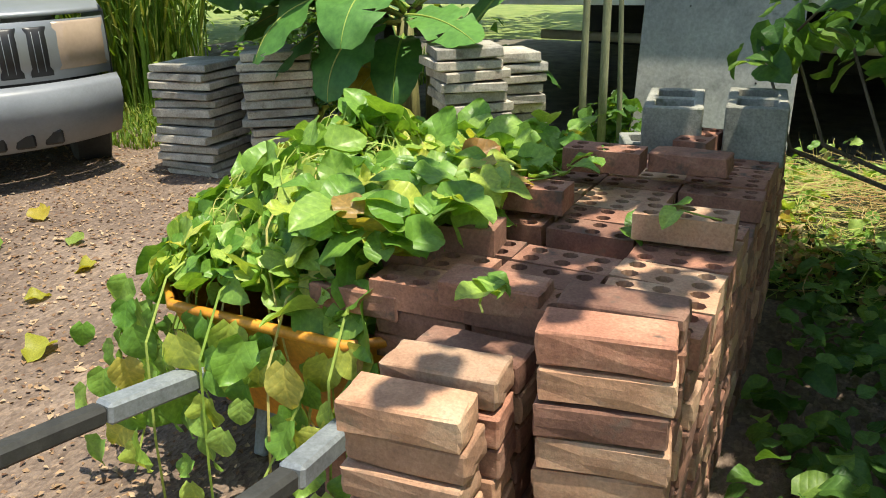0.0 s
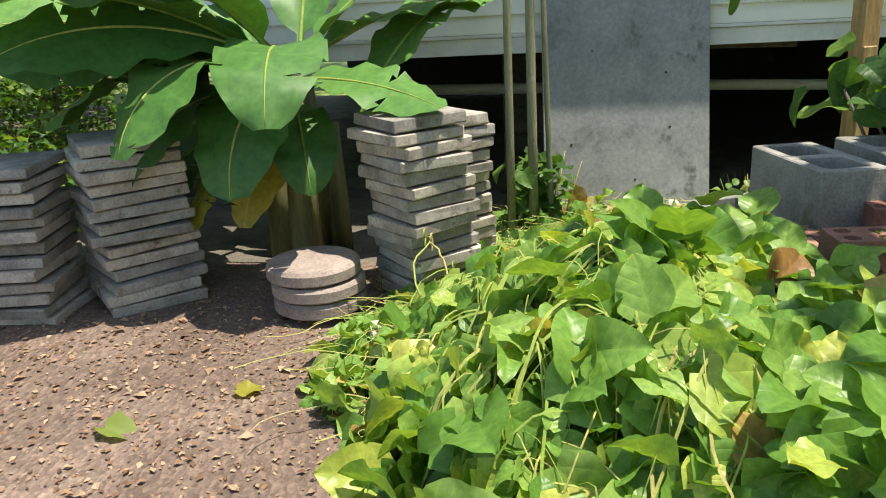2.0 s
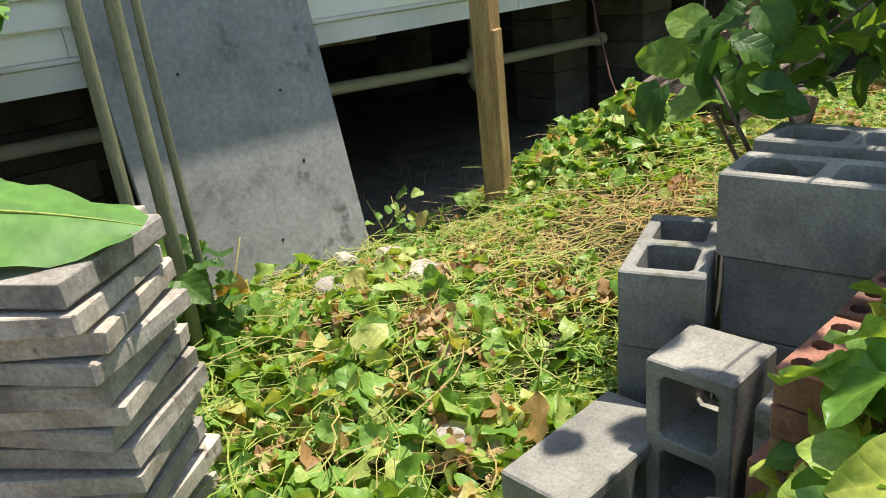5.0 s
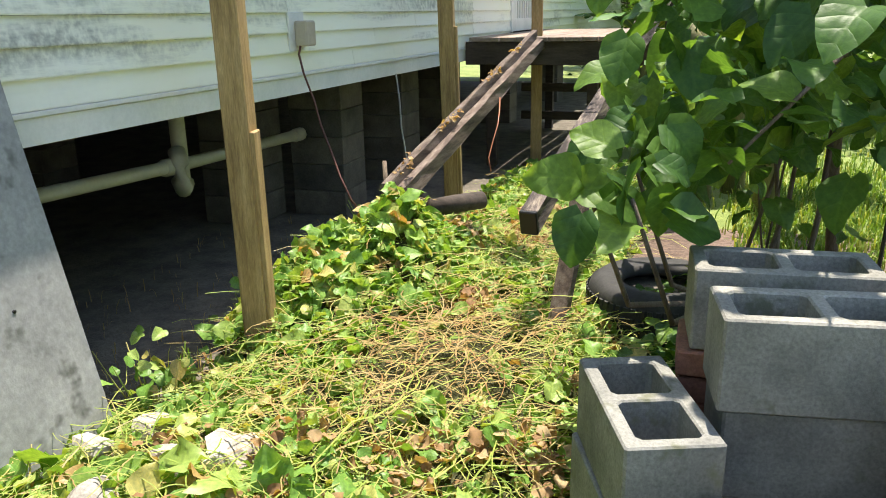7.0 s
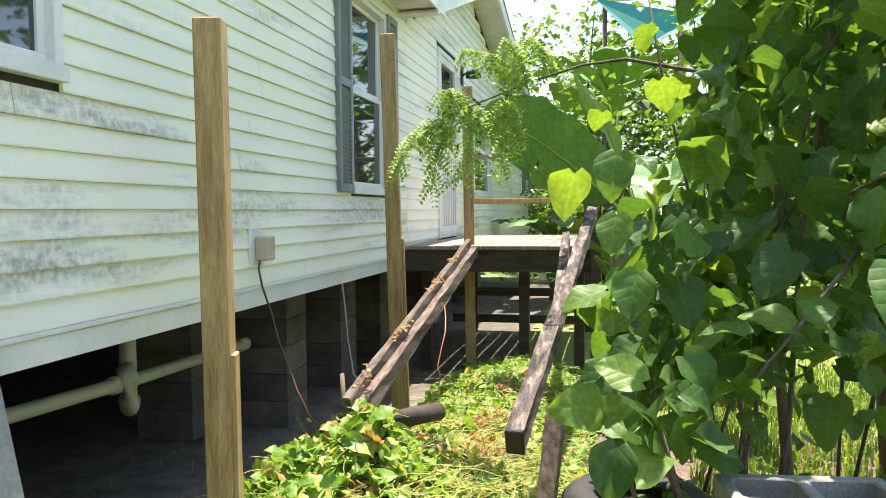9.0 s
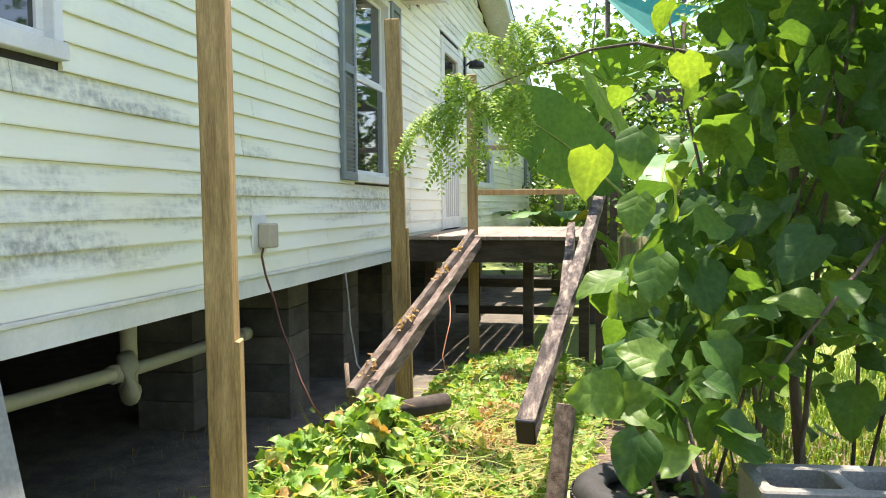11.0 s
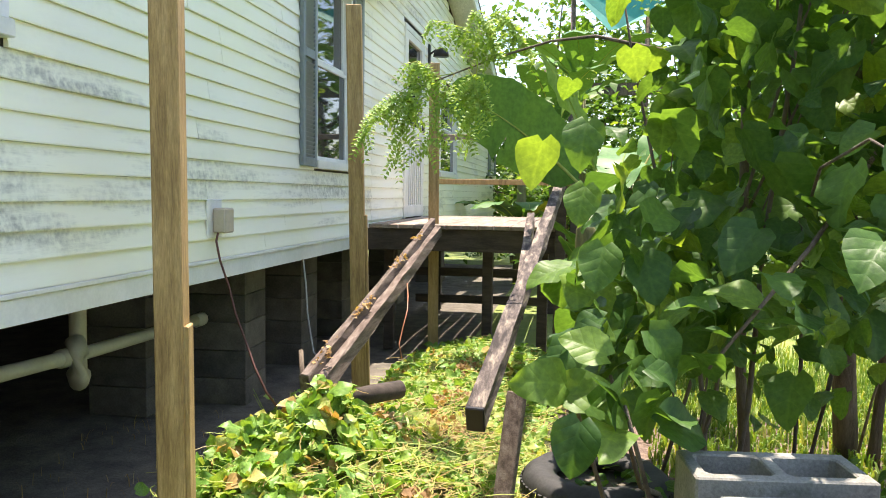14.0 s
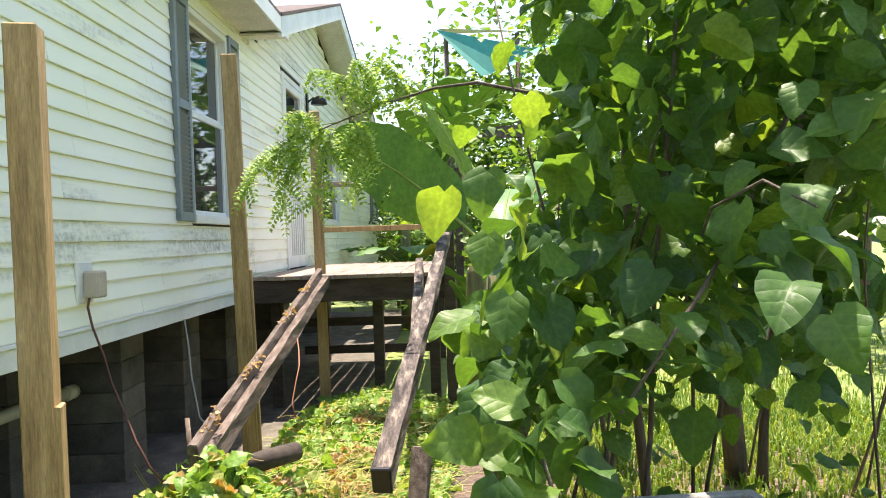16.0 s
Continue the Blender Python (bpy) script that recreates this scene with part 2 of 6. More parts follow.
M_SHRUB = leaf_mat("shrub_leaf", [(0.0, (0.05, 0.125, 0.034)), (0.5, (0.085, 0.19, 0.046)), (0.85, (0.125, 0.25, 0.055)), (1.0, (0.22, 0.35, 0.06))], 0.46, 0.46, ribs=0.30)
# lighter copy of the shrub leaf, backlight put into its colour
M_SHRUB_BACKLIT = leaf_mat("backlit_shrub_leaf", [(0.0, (0.13, 0.25, 0.045)), (1.0, (0.19, 0.31, 0.055))], 0.4, 0.5, ribs=0.3)
M_BANANA = leaf_mat("banana_leaf", [(0.0, (0.055, 0.15, 0.035)), (0.6, (0.085, 0.215, 0.045)), (1.0, (0.13, 0.28, 0.06))], 0.5, 0.10, 25.0)
M_BANANA_Y = leaf_mat("yellowing_banana_leaf", [(0.0, (0.40, 0.32, 0.05)), (1.0, (0.30, 0.34, 0.05))], 0.5, 0.35, 25.0)
M_TREE = leaf_mat("tree_leaf", [(0.0, (0.045, 0.12, 0.025)), (0.5, (0.09, 0.20, 0.04)), (0.85, (0.16, 0.29, 0.055)), (1.0, (0.26, 0.36, 0.07))], 0.5, 0.45)
M_MORINGA = leaf_mat("moringa_leaf", [(0.0, (0.21, 0.36, 0.085)), (1.0, (0.34, 0.50, 0.13))], 0.5, 0.42)
M_GRASS = leaf_mat("grass_blade", [(0.0, (0.09, 0.19, 0.03)), (0.6, (0.18, 0.30, 0.05)), (1.0, (0.36, 0.38, 0.12))], 0.6, 0.4)
M_BARK = rough_mat("grey_brown_bark", [(0.3, (0.10, 0.075, 0.055)), (0.7, (0.24, 0.19, 0.14))], 6, 50, 0.95, 0.8, 0.01, 0.15, (3, 3, 0.6))
M_POLE = rough_mat("pale_green_pole_bark", [(0.3, (0.16, 0.17, 0.09)), (0.7, (0.34, 0.34, 0.20))], 6, 50, 0.9, 0.6, 0.006, 0.15, (3, 3, 0.6))
M_PSEUDO = rough_mat("banana_stem", [(0.3, (0.09, 0.10, 0.035)), (0.7, (0.26, 0.24, 0.09))], 5, 40, 0.7, 0.4, 0.006, 0.1, (4, 4, 0.5))
M_DEAD = leaf_mat("curled_dead_leaf", [(0.0, (0.27, 0.155, 0.075)), (0.5, (0.42, 0.275, 0.14)), (1.0, (0.56, 0.43, 0.25))], 0.8, 0.3)
M_CHIP = leaf_mat("dead_leaf_chip", [(0.0, (0.12, 0.06, 0.04)), (0.4, (0.28, 0.17, 0.10)), (0.7, (0.38, 0.26, 0.17)), (1.0, (0.48, 0.36, 0.25))], 0.9, 0.1)


def soil_mat():
    m, nt, lk, bs = mat("soil_and_grass_ground")
    chips = nt.new("ShaderNodeTexVoronoi")
    co = nt.new("ShaderNodeTexCoord")
    mp = nt.new("ShaderNodeMapping")
    mp.inputs["Scale"].default_value = (1.0, 1.7, 1.0)
    lk.new(co.outputs["Object"], mp.inputs["Vector"])
    lk.new(mp.outputs[0], chips.inputs["Vector"])
    chips.inputs["Scale"].default_value = 42
    big = noise_node(nt, lk, 1.3, 5, 0.65)
    fine = noise_node(nt, lk, 70, 3, 0.7)
    base = ramp(nt, lk, big.outputs["Fac"], [(0.3, (0.12, 0.082, 0.062)), (0.55, (0.20, 0.145, 0.112)), (0.75, (0.28, 0.21, 0.165))]).outputs[0]
    hue = ramp(nt, lk, chips.outputs["Color"], [(0.1, (0.65, 0.6, 0.58)), (0.6, (1.0, 1.0, 1.0)), (0.9, (1.45, 1.4, 1.3))]).outputs[0]
    col = mixc(nt, lk, 0.8, base, hue, "MULTIPLY")
    g = ramp(nt, lk, fine.outputs["Fac"], [(0.3, (0.7, 0.7, 0.7)), (0.7, (1.15, 1.15, 1.15))]).outputs[0]
    col = mixc(nt, lk, 1.0, col, g, "MULTIPLY")
    lk.new(col, bs.inputs["Base Color"])
    bs.inputs["Roughness"].default_value = 0.95
    add = nt.new("ShaderNodeMath")
    lk.new(chips.outputs["Distance"], add.inputs[0])
    lk.new(fine.outputs["Fac"], add.inputs[1])
    bump(nt, lk, add.outputs[0], bs, 0.6, 0.012)
    return m


M_SOIL = soil_mat()
M_LAWN = rough_mat("lawn_ground", [(0.3, (0.13, 0.19, 0.045)), (0.55, (0.22, 0.28, 0.07)), (0.75, (0.31, 0.30, 0.12))], 2.5, 60, 0.95, 0.6, 0.02, 0.0)


def glass_mat():
    m, nt, lk, bs = mat("dark_window_glass")
    bs.inputs["Base Color"].default_value = (0.02, 0.025, 0.025, 1)
    bs.inputs["Roughness"].default_value = 0.03
    bs.inputs["IOR"].default_value = 1.6
    bs.inputs["Specular IOR Level"].default_value = 0.9
    return m


M_GLASS = glass_mat()


# ---- mesh helpers ----
def link_mesh(name, me, material, parent=None, label=""):
    ob = new(name, me)
    if material and not me.materials:
        me.materials.append(material)
    if parent:
        ob.parent = parent
    if label:
        ob["label"] = label
    return ob


def part(name, bm, material, parent=None, label="", smooth=False):
    me = bpy.data.meshes.new(name)
    bm.to_mesh(me)
    bm.free()
    if smooth:
        me.shade_smooth()
    return link_mesh(name, me, material, parent, label)


def pyd(name, verts, faces, material, parent=None, label="", smooth=False):
    me = bpy.data.meshes.new(name)
    me.from_pydata(verts, [], faces)
    if smooth:
        me.shade_smooth()
    return link_mesh(name, me, material, parent, label)


def empty(name, loc=(0, 0, 0), rz=0.0):
    e = new(name)
    e.matrix_world = pose(*loc, 0, 0, rz)
    return e


def box(bm, lo, hi, m=None, bevel=0.0):
    lo, hi = Vector(lo), Vector(hi)
    res = bmesh.ops.create_cube(bm, size=1.0)
    vs = res["verts"]
    for v in vs:
        v.co = Vector([(lo[k] + hi[k]) / 2 + v.co[k] * (hi[k] - lo[k]) for k in range(3)])
    if bevel:
        es = list({e for v in vs for e in v.link_edges})
        r = bmesh.ops.bevel(bm, geom=es, offset=bevel, segments=1, affect="EDGES")
        vs = list({v for f in r["faces"] for v in f.verts} | {v for v in vs if v.is_valid})
    if m is not None:
        bmesh.ops.transform(bm, matrix=m, verts=[v for v in vs if v.is_valid])
    return vs


def boxpart(name, lo, hi, material, parent=None, bevel=0.0, m=None, label="", jag=0.0):
    bm = bmesh.new()
    box(bm, lo, hi, m, bevel)
    if jag:
        for v in bm.verts:
            v.co += Vector((random.uniform(-jag, jag), random.uniform(-jag, jag), random.uniform(-jag, jag)))
    return part(name, bm, material, parent, label)


def tube_data(pts, radii, sides=8, close=True):
    """Tube along a polyline: lists of vertices and faces."""
    pts = [Vector(p) for p in pts]
    if not hasattr(radii, "__len__"):
        radii = [radii] * len(pts)
    vs, fs = [], []
    up = Vector((0.13, 0.21, 0.97))
    for i, p in enumerate(pts):
        d = (pts[min(i + 1, len(pts) - 1)] - pts[max(i - 1, 0)]).normalized()
        a = d.cross(up if abs(d.dot(up)) < 0.95 else Vector((1, 0, 0))).normalized()
        b = d.cross(a)
        for k in range(sides):
            t = 2 * math.pi * k / sides
            vs.append(p + (a * math.cos(t) + b * math.sin(t)) * radii[i])
    for i in range(len(pts) - 1):
        for k in range(sides):
            k2 = (k + 1) % sides
            fs.append((i * sides + k, i * sides + k2, (i + 1) * sides + k2, (i + 1) * sides + k))
    if close:
        fs.append(tuple(range(sides))[::-1])
        fs.append(tuple((len(pts) - 1) * sides + k for k in range(sides)))
    return vs, fs


def tube(name, pts, radii, material, parent=None, sides=8, label=""):
    vs, fs = tube_data(pts, radii, sides)
    return pyd(name, vs, fs, material, parent, label, True)


def beam(name, a, b, w, h, material, parent=None, bevel=0.006, label="", jag=0.0):
    """Timber of cross-section w by h from a to b."""
    a, b = Vector(a), Vector(b)
    d = b - a
    m = Matrix.Translation(a) @ d.to_track_quat("Y", "Z").to_matrix().to_4x4()
    bm = bmesh.new()
    n = max(1, int(d.length / 0.25)) if jag else 1
    box(bm, (-w / 2, 0, -h / 2), (w / 2, d.length, h / 2), None, bevel)
    if jag:
        bmesh.ops.subdivide_edges(bm, edges=[e for e in bm.edges if abs((e.verts[0].co - e.verts[1].co).y) > d.length * 0.5], cuts=n)
        for v in bm.verts:
            v.co.x += random.uniform(-jag, jag)
            v.co.z += random.uniform(-jag, jag)
    bmesh.ops.transform(bm, matrix=m, verts=bm.verts)
    return part(name, bm, material, parent, label)


class Soup:
    """Collects many small pieces into one mesh."""

    def __init__(self):
        self.v, self.f, self.n, self.blade = [], [], 0, []

    def add(self, verts, faces, m=None):
        a = np.array([tuple(p) for p in verts], dtype=float)
        self.blade.append(a)
        if m is not None:
            r = np.array(m)
            a = a @ r[:3, :3].T + r[:3, 3]
        self.v.append(a)
        self.f.extend([tuple(i + self.n for i in f) for f in faces])
        self.n += len(a)

    def make(self, name, material, parent=None, label="", smooth=False):
        ob = pyd(name, np.concatenate(self.v).tolist(), self.f, material, parent, label, smooth)
        at = ob.data.attributes.new("blade", "FLOAT_VECTOR", "POINT")
        at.data.foreach_set("vector", np.concatenate(self.blade).ravel())
        return ob


def leaf_data(kind="heart", rows=8, fold=0.25, curl=0.25, wav=0.05, seed=0, fine=True, quilt=0.035):
    """Unit leaf along +Y, face up +Z, length 1: rounded outline, folded along its rib, rippled at the rim."""
    r = random.Random(seed)
    cols = (-1.0, -0.7, -0.35, 0.0, 0.35, 0.7, 1.0) if fine else (-1.0, -0.5, 0.0, 0.5, 1.0)
    vs, fs = [], []
    ph, twist = r.uniform(0, 6), r.uniform(-.25, .25)
    for i in range(rows + 1):
        u = i / rows
        w = 0.46 * math.sqrt(max(0.0, 1 - (2 * u ** 0.60 - 1) ** 2)) * (1.0 if u < .5 else 1 - .6 * (u - .5) ** 1.2)
        if i == 0:
            w = 0.20 if kind == "lobed" else 0.14
        if kind == "lobed":
            w *= 1 + 0.09 * math.cos(u * 11.0 + ph)
        w = max(w, 0.006)
        for c in cols:
            rim = abs(c) ** 2
            back = -0.13 * abs(c) if i == 0 else 0.0
            jag = .007 * math.sin(u * 40 + seed) * rim
            z = fold * abs(c) * w - curl * u * u + wav * math.sin(u * 9 + ph + (2 if c > 0 else 0)) * rim + twist * c * u * .3 + quilt * w * abs(math.sin(3.14 * 4.5 * (u - .25 * abs(c)))) * min(1, abs(c) * 3)
            vs.append((c * (w + jag), u + back, z))
    n = len(cols)
    for i in range(rows):
        for k in range(n - 1):
            fs.append((i * n + k, i * n + k + 1, (i + 1) * n + k + 1, (i + 1) * n + k))
    return vs, fs


HEART = [leaf_data("heart", 11, random.uniform(0.05, 0.4), random.uniform(0.05, 0.45), random.uniform(.03, .08), s) for s in range(8)]
LOBED = [leaf_data("lobed", 11, random.uniform(-0.3, 0.8), random.uniform(-0.2, 0.7), random.uniform(.06, .15), s + 20) for s in range(8)]
WILTED = [leaf_data("heart", 6, random.uniform(-0.5, 0.9), random.uniform(-0.5, 0.9), random.uniform(.06, .20), s + 40, False) for s in range(10)]
SIMPLE = [([(0, 0, 0), (-0.28, 0.45, 0.05), (0.28, 0.45, 0.05), (0, 1, -0.12)], [(0, 2, 3, 1)]), ([(0, 0, 0), (-0.33, 0.4, 0.1), (0, 0.45, 0), (0.33, 0.4, 0.1), (0, 1, -0.2)], [(0, 2, 1), (0, 3, 2), (1, 2, 4), (2, 3, 4)])]


def orient(loc, normal, spin, scale):
    """Pose whose +Z is the normal, turned by spin about it."""
    q = Vector(normal).normalized().to_track_quat("Z", "Y").to_matrix().to_4x4()
    return Matrix.Translation(loc) @ q @ Matrix.Rotation(spin, 4, "Z") @ Matrix.Diagonal((scale, scale, scale, 1))


def ground_z(x, y):
    return 0.05 * max(0.0, min(1.0, (-1.8 - y) / 1.5)) + 0.018 * noise.noise((x * 1.3, y * 1.3, 0.3)) + 0.008 * noise.noise((x * 5, y * 5, 2.0))


def bell(x, y, cx, cy, rx, ry):
    return math.exp(-((x - cx) / rx) ** 2 - ((y - cy) / ry) ** 2)


def heap_z(x, y):
    """Height of the pulled vines that lie on the ground beside the house."""
    h = 0.18 * bell(x, y, 0.95, 1.35, 0.45, 0.75) + 0.29 * bell(x, y, 0.64, 1.05, 0.42, 0.56) + 0.20 * bell(x, y, 1.2, 0.2, 0.55, 0.8) + 0.16 * bell(x, y, 1.35, -0.8, 0.6, 0.6)
    h += 0.15 * bell(x, y, 1.15, 3.0, 0.5, 1.6) + 0.10 * bell(x, y, 1.15, 4.2, 0.5, 0.8) + 0.14 * bell(x, y, 2.1, -1.5, 0.5, 0.45) + 0.12 * bell(x, y, 0.5, -0.7, 0.35, 0.6) + 0.10 * bell(x, y, 1.75, 0.6, 0.3, 0.8)
    return ground_z(x, y) + h * (1 + 0.35 * noise.noise((x * 4, y * 4, 7.0)))


# ---- ground ----
def sheet(name, x0, x1, y0, y1, nx, ny, fz, material, keep=None):
    vs = [(x0 + (x1 - x0) * i / nx, y0 + (y1 - y0) * j / ny) for j in range(ny + 1) for i in range(nx + 1)]
    vs = [(x, y, fz(x, y)) for x, y in vs]
    fs = [(j * (nx + 1) + i, j * (nx + 1) + i + 1, (j + 1) * (nx + 1) + i + 1, (j + 1) * (nx + 1) + i) for j in range(ny) for i in range(nx)]
    return pyd(name, vs, fs, material, None, "", True)


ground = sheet("ground", -60, 60, -60, 60, 24, 24, lambda x, y: -0.06, M_LAWN)
tagged(ground, "lawn and weeds stretching away to the trees", "ground", kind="structure")
yard = sheet("ground_yard", 0.9, 8.0, -9.0, 3.2, 90, 130, lambda x, y: ground_z(x, y), M_SOIL)
tagged(yard, "reddish brown soil with wood chips and dead leaves", "ground", kind="structure")
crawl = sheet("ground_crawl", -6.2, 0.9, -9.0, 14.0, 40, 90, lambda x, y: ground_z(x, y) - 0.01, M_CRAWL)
tagged(crawl, "dry soil under and beside the raised house, coloured dark for shade", "ground", kind="structure")
lawn = sheet("ground_lawn", 0.9, 14.0, 3.2, 30.0, 50, 90, lambda x, y: ground_z(x, y), M_LAWN)
tagged(lawn, "sunlit weedy grass behind the shrub", "ground", kind="structure")

# ---- house ----
Z0, ZTOP, LAP = 0.96, 3.30, 0.102


def siding(name, y0, y1, z0, ztop, holes, label):
    """Lapped siding facing +X: each course is a plank that leans out at its foot; courses stop at the openings."""
    wall = empty(name, (0, y0, z0))
    tagged(wall, label, "wall", kind="structure")
    z = z0
    row = 0
    while True:
        if z >= ztop(None) - 0.01:
            break
        zz = min(z + LAP, ztop(None))
        a, b = y0, y1
        if ztop(0) is not None:
            a, b = ztop(zz)
            if b - a < 0.15:
                break
        cuts = [(a, b)]
        for h0, h1, hz0, hz1 in holes:
            if zz > hz0 + 0.01 and z < hz1 - 0.01:
                cuts = [q for c in cuts for q in ((c[0], min(c[1], h0)), (max(c[0], h1), c[1])) if q[1] - q[0] > 0.02]
        for c0, c1 in cuts:
            edges = [c0]
            rr = random.Random(row * 7 + int(c0 * 10))
            y = c0 + rr.uniform(0.8, 3.6)
            while y < c1 - 0.5:
                edges.append(y)
                y += 3.6
            edges.append(c1)
            for e0, e1 in zip(edges, edges[1:]):
                bow = rr.uniform(-0.0015, 0.0015)
                foot = 0.017 + bow
                pr = [(0.0, 0), (foot, 0), (foot + 0.001, 0.006), (0.010, LAP * 0.55), (0.004, LAP - 0.001), (0.0, LAP - 0.001)]
                vs = [(px, e + (0.0015 if e == e0 else -0.0015) - y0, z + pz - z0) for e in (e0, e1) for px, pz in pr]
                n = len(pr)
                fs = [(k, k + 1, n + k + 1, n + k) for k in range(n - 1)] + [tuple(range(n))[::-1], tuple(range(n, 2 * n))]
                pyd("siding_plank", vs, fs, M_SIDING, wall)
        z = zz
        row += 1
    return wall


WIN1, WIN2, DOOR = (-0.80, 0.33, 1.95, 3.08), (3.36, 4.28, 1.63, 3.10), (6.26, 7.30, 1.16, 3.26)
siding("wall_front", -3.4, 4.95, Z0 + 0.115, lambda z: None if z == 0 else ZTOP, [WIN1, WIN2], "white lapped siding with mildew stains")
GY0, GY1, GEAVE, GPEAK, GZ = 4.95, 15.8, 12.9, 8.25, 4.32
WIN3, WIN4 = (8.45, 9.95, 1.70, 2.95), (14.5, 15.3, 1.85, 3.15)


def gable_span(z):
    if z is None:
        return 4.25
    if z == 0:
        return 1
    if z <= ZTOP:
        return (GY0, GY1)
    f = (z - ZTOP) / (GZ - ZTOP)
    return (GY0 + (GPEAK - GY0) * f, GEAVE - (GEAVE - GPEAK) * f)


siding("wall_gable", GY0, GY1, Z0 + 0.115, gable_span, [DOOR, WIN3, WIN4], "white lapped siding below a gable, stained and peeling")
core = empty("wall_core", (-3, 3, Z0))
tagged(core, "plain body of the raised house behind its siding, coloured dark for shade", "wall", kind="structure")


def wall_with_holes(name, x0, x1, y0, y1, z0, z1, holes, material, parent):
    ys = sorted({y0, y1, *[h[0] for h in holes], *[h[1] for h in holes]})
    bm = bmesh.new()
    for a, b in zip(ys, ys[1:]):
        hz = [(h[2], h[3]) for h in holes if h[0] <= a + 1e-6 and h[1] >= b - 1e-6]
        spans = [(z0, z1)] if not hz else [(z0, hz[0][0]), (hz[0][1], z1)]
        for s0, s1 in spans:
            box(bm, (x0, a, s0), (x1, b, s1))
    bmesh.ops.transform(bm, matrix=Matrix.Translation((3, -3, -Z0)), verts=bm.verts)
    return part(name, bm, material, parent)


ALLH = [WIN1, WIN2, DOOR, WIN3, WIN4]
wall_with_holes("stud_wall", -0.12, -0.003, -3.4, 15.8, Z0 + 0.1, ZTOP, ALLH, M_UNDER_SHADE, core)
# back_wall goes down to the ground, added to keep light out below
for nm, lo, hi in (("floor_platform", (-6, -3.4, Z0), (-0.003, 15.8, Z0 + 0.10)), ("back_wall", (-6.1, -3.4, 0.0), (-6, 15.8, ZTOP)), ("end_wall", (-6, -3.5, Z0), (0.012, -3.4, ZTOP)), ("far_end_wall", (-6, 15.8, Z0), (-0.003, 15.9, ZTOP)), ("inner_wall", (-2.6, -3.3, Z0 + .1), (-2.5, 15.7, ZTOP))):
    boxpart(nm, Vector(lo) - Vector((-3, 3, Z0)), Vector(hi) - Vector((-3, 3, Z0)), M_UNDER_SHADE, core)
ceil = boxpart("ceiling", (-6, -3.4, ZTOP), (-0.01, 15.8, ZTOP + 0.04), M_UNDER_SHADE)
tagged(ceil, "ceiling inside the house, coloured dark for shade", "ceiling", kind="structure")
skirt = empty("trim_skirt", (0, 0, Z0))
tagged(skirt, "white skirt board along the foot of the siding", "trim", kind="structure")
for y0, y1 in ((-3.4, -2.4), (-2.4, 1.25), (1.25, 4.95), (4.95, 15.8)):
    boxpart("skirt_board", (-0.01, y0 + 0.002, 0.0), (0.012, y1 - 0.002, 0.092), M_TRIM, skirt, 0.002)
    boxpart("drip_bead", (-0.01, y0 + 0.002, 0.094), (0.024, y1 - 0.002, 0.113), M_TRIM, skirt, 0.003)
# roof, soffit and fascia
roof = empty("roof", (-3, 0, ZTOP))
tagged(roof, "brown shingled roof with white fascia and soffit", "roof", kind="structure")
OFF = Vector((-3, 0, ZTOP))


def roof_slab(name, quad, th, material):
    q = [Vector(p) - OFF for p in quad]
    vs = q + [p + Vector((0, 0, th)) for p in q]
    return pyd(name, vs, [(3, 2, 1, 0), (4, 5, 6, 7), (0, 1, 5, 4), (1, 2, 6, 5), (2, 3, 7, 6), (3, 0, 4, 7)], material, roof)


OV = 0.36
roof_slab("shingles", [(OV + .02, -3.7, 3.37), (OV + .02, 5.0, 3.37), (-3, 5.0, 4.5), (-3, -3.7, 4.5)], 0.03, M_SHINGLE)
roof_slab("back_shingles", [(-3.7, -3.7, 3.37), (-3, -3.7, 4.5), (-3, 16.1, 4.5), (-3.7, 16.1, 3.37)], 0.03, M_SHINGLE)
roof_slab("soffit", [(0.0, -3.7, 3.26), (OV, -3.7, 3.26), (OV, 5.0, 3.26), (0.0, 5.0, 3.26)], 0.02, M_SOFFIT)
roof_slab("fascia", [(OV, -3.7, 3.24), (OV + .02, -3.7, 3.24), (OV + .02, 5.0, 3.24), (OV, 5.0, 3.24)], 0.13, M_TRIM)
roof_slab("far_shingles", [(OV + .02, GEAVE + .3, 3.37), (OV + .02, 16.1, 3.37), (-3, 16.1, 4.5), (-3, GEAVE + .3, 4.5)], 0.03, M_SHINGLE)
for a, b in (((GY0 - 0.25, 3.28), (GPEAK, GZ + 0.1)), ((GPEAK, GZ + 0.1), (GEAVE + 0.3, 3.24))):
    roof_slab("gable_shingles", [(OV + .03, a[0], a[1] + .1), (OV + .03, b[0], b[1] + .1), (-4, b[0], b[1] + .1), (-4, a[0], a[1] + .1)], 0.03, M_SHINGLE)
    roof_slab("rake_board", [(OV, a[0], a[1] - .08), (OV, b[0], b[1] - .08), (OV + .022, b[0], b[1] - .08), (OV + .022, a[0], a[1] - .08)], 0.175, M_TRIM)
    roof_slab("rake_soffit", [(0.0, a[0], a[1] - .06), (OV, a[0], a[1] - .06), (OV, b[0], b[1] - .06), (0.0, b[0], b[1] - .06)], 0.02, M_SOFFIT)


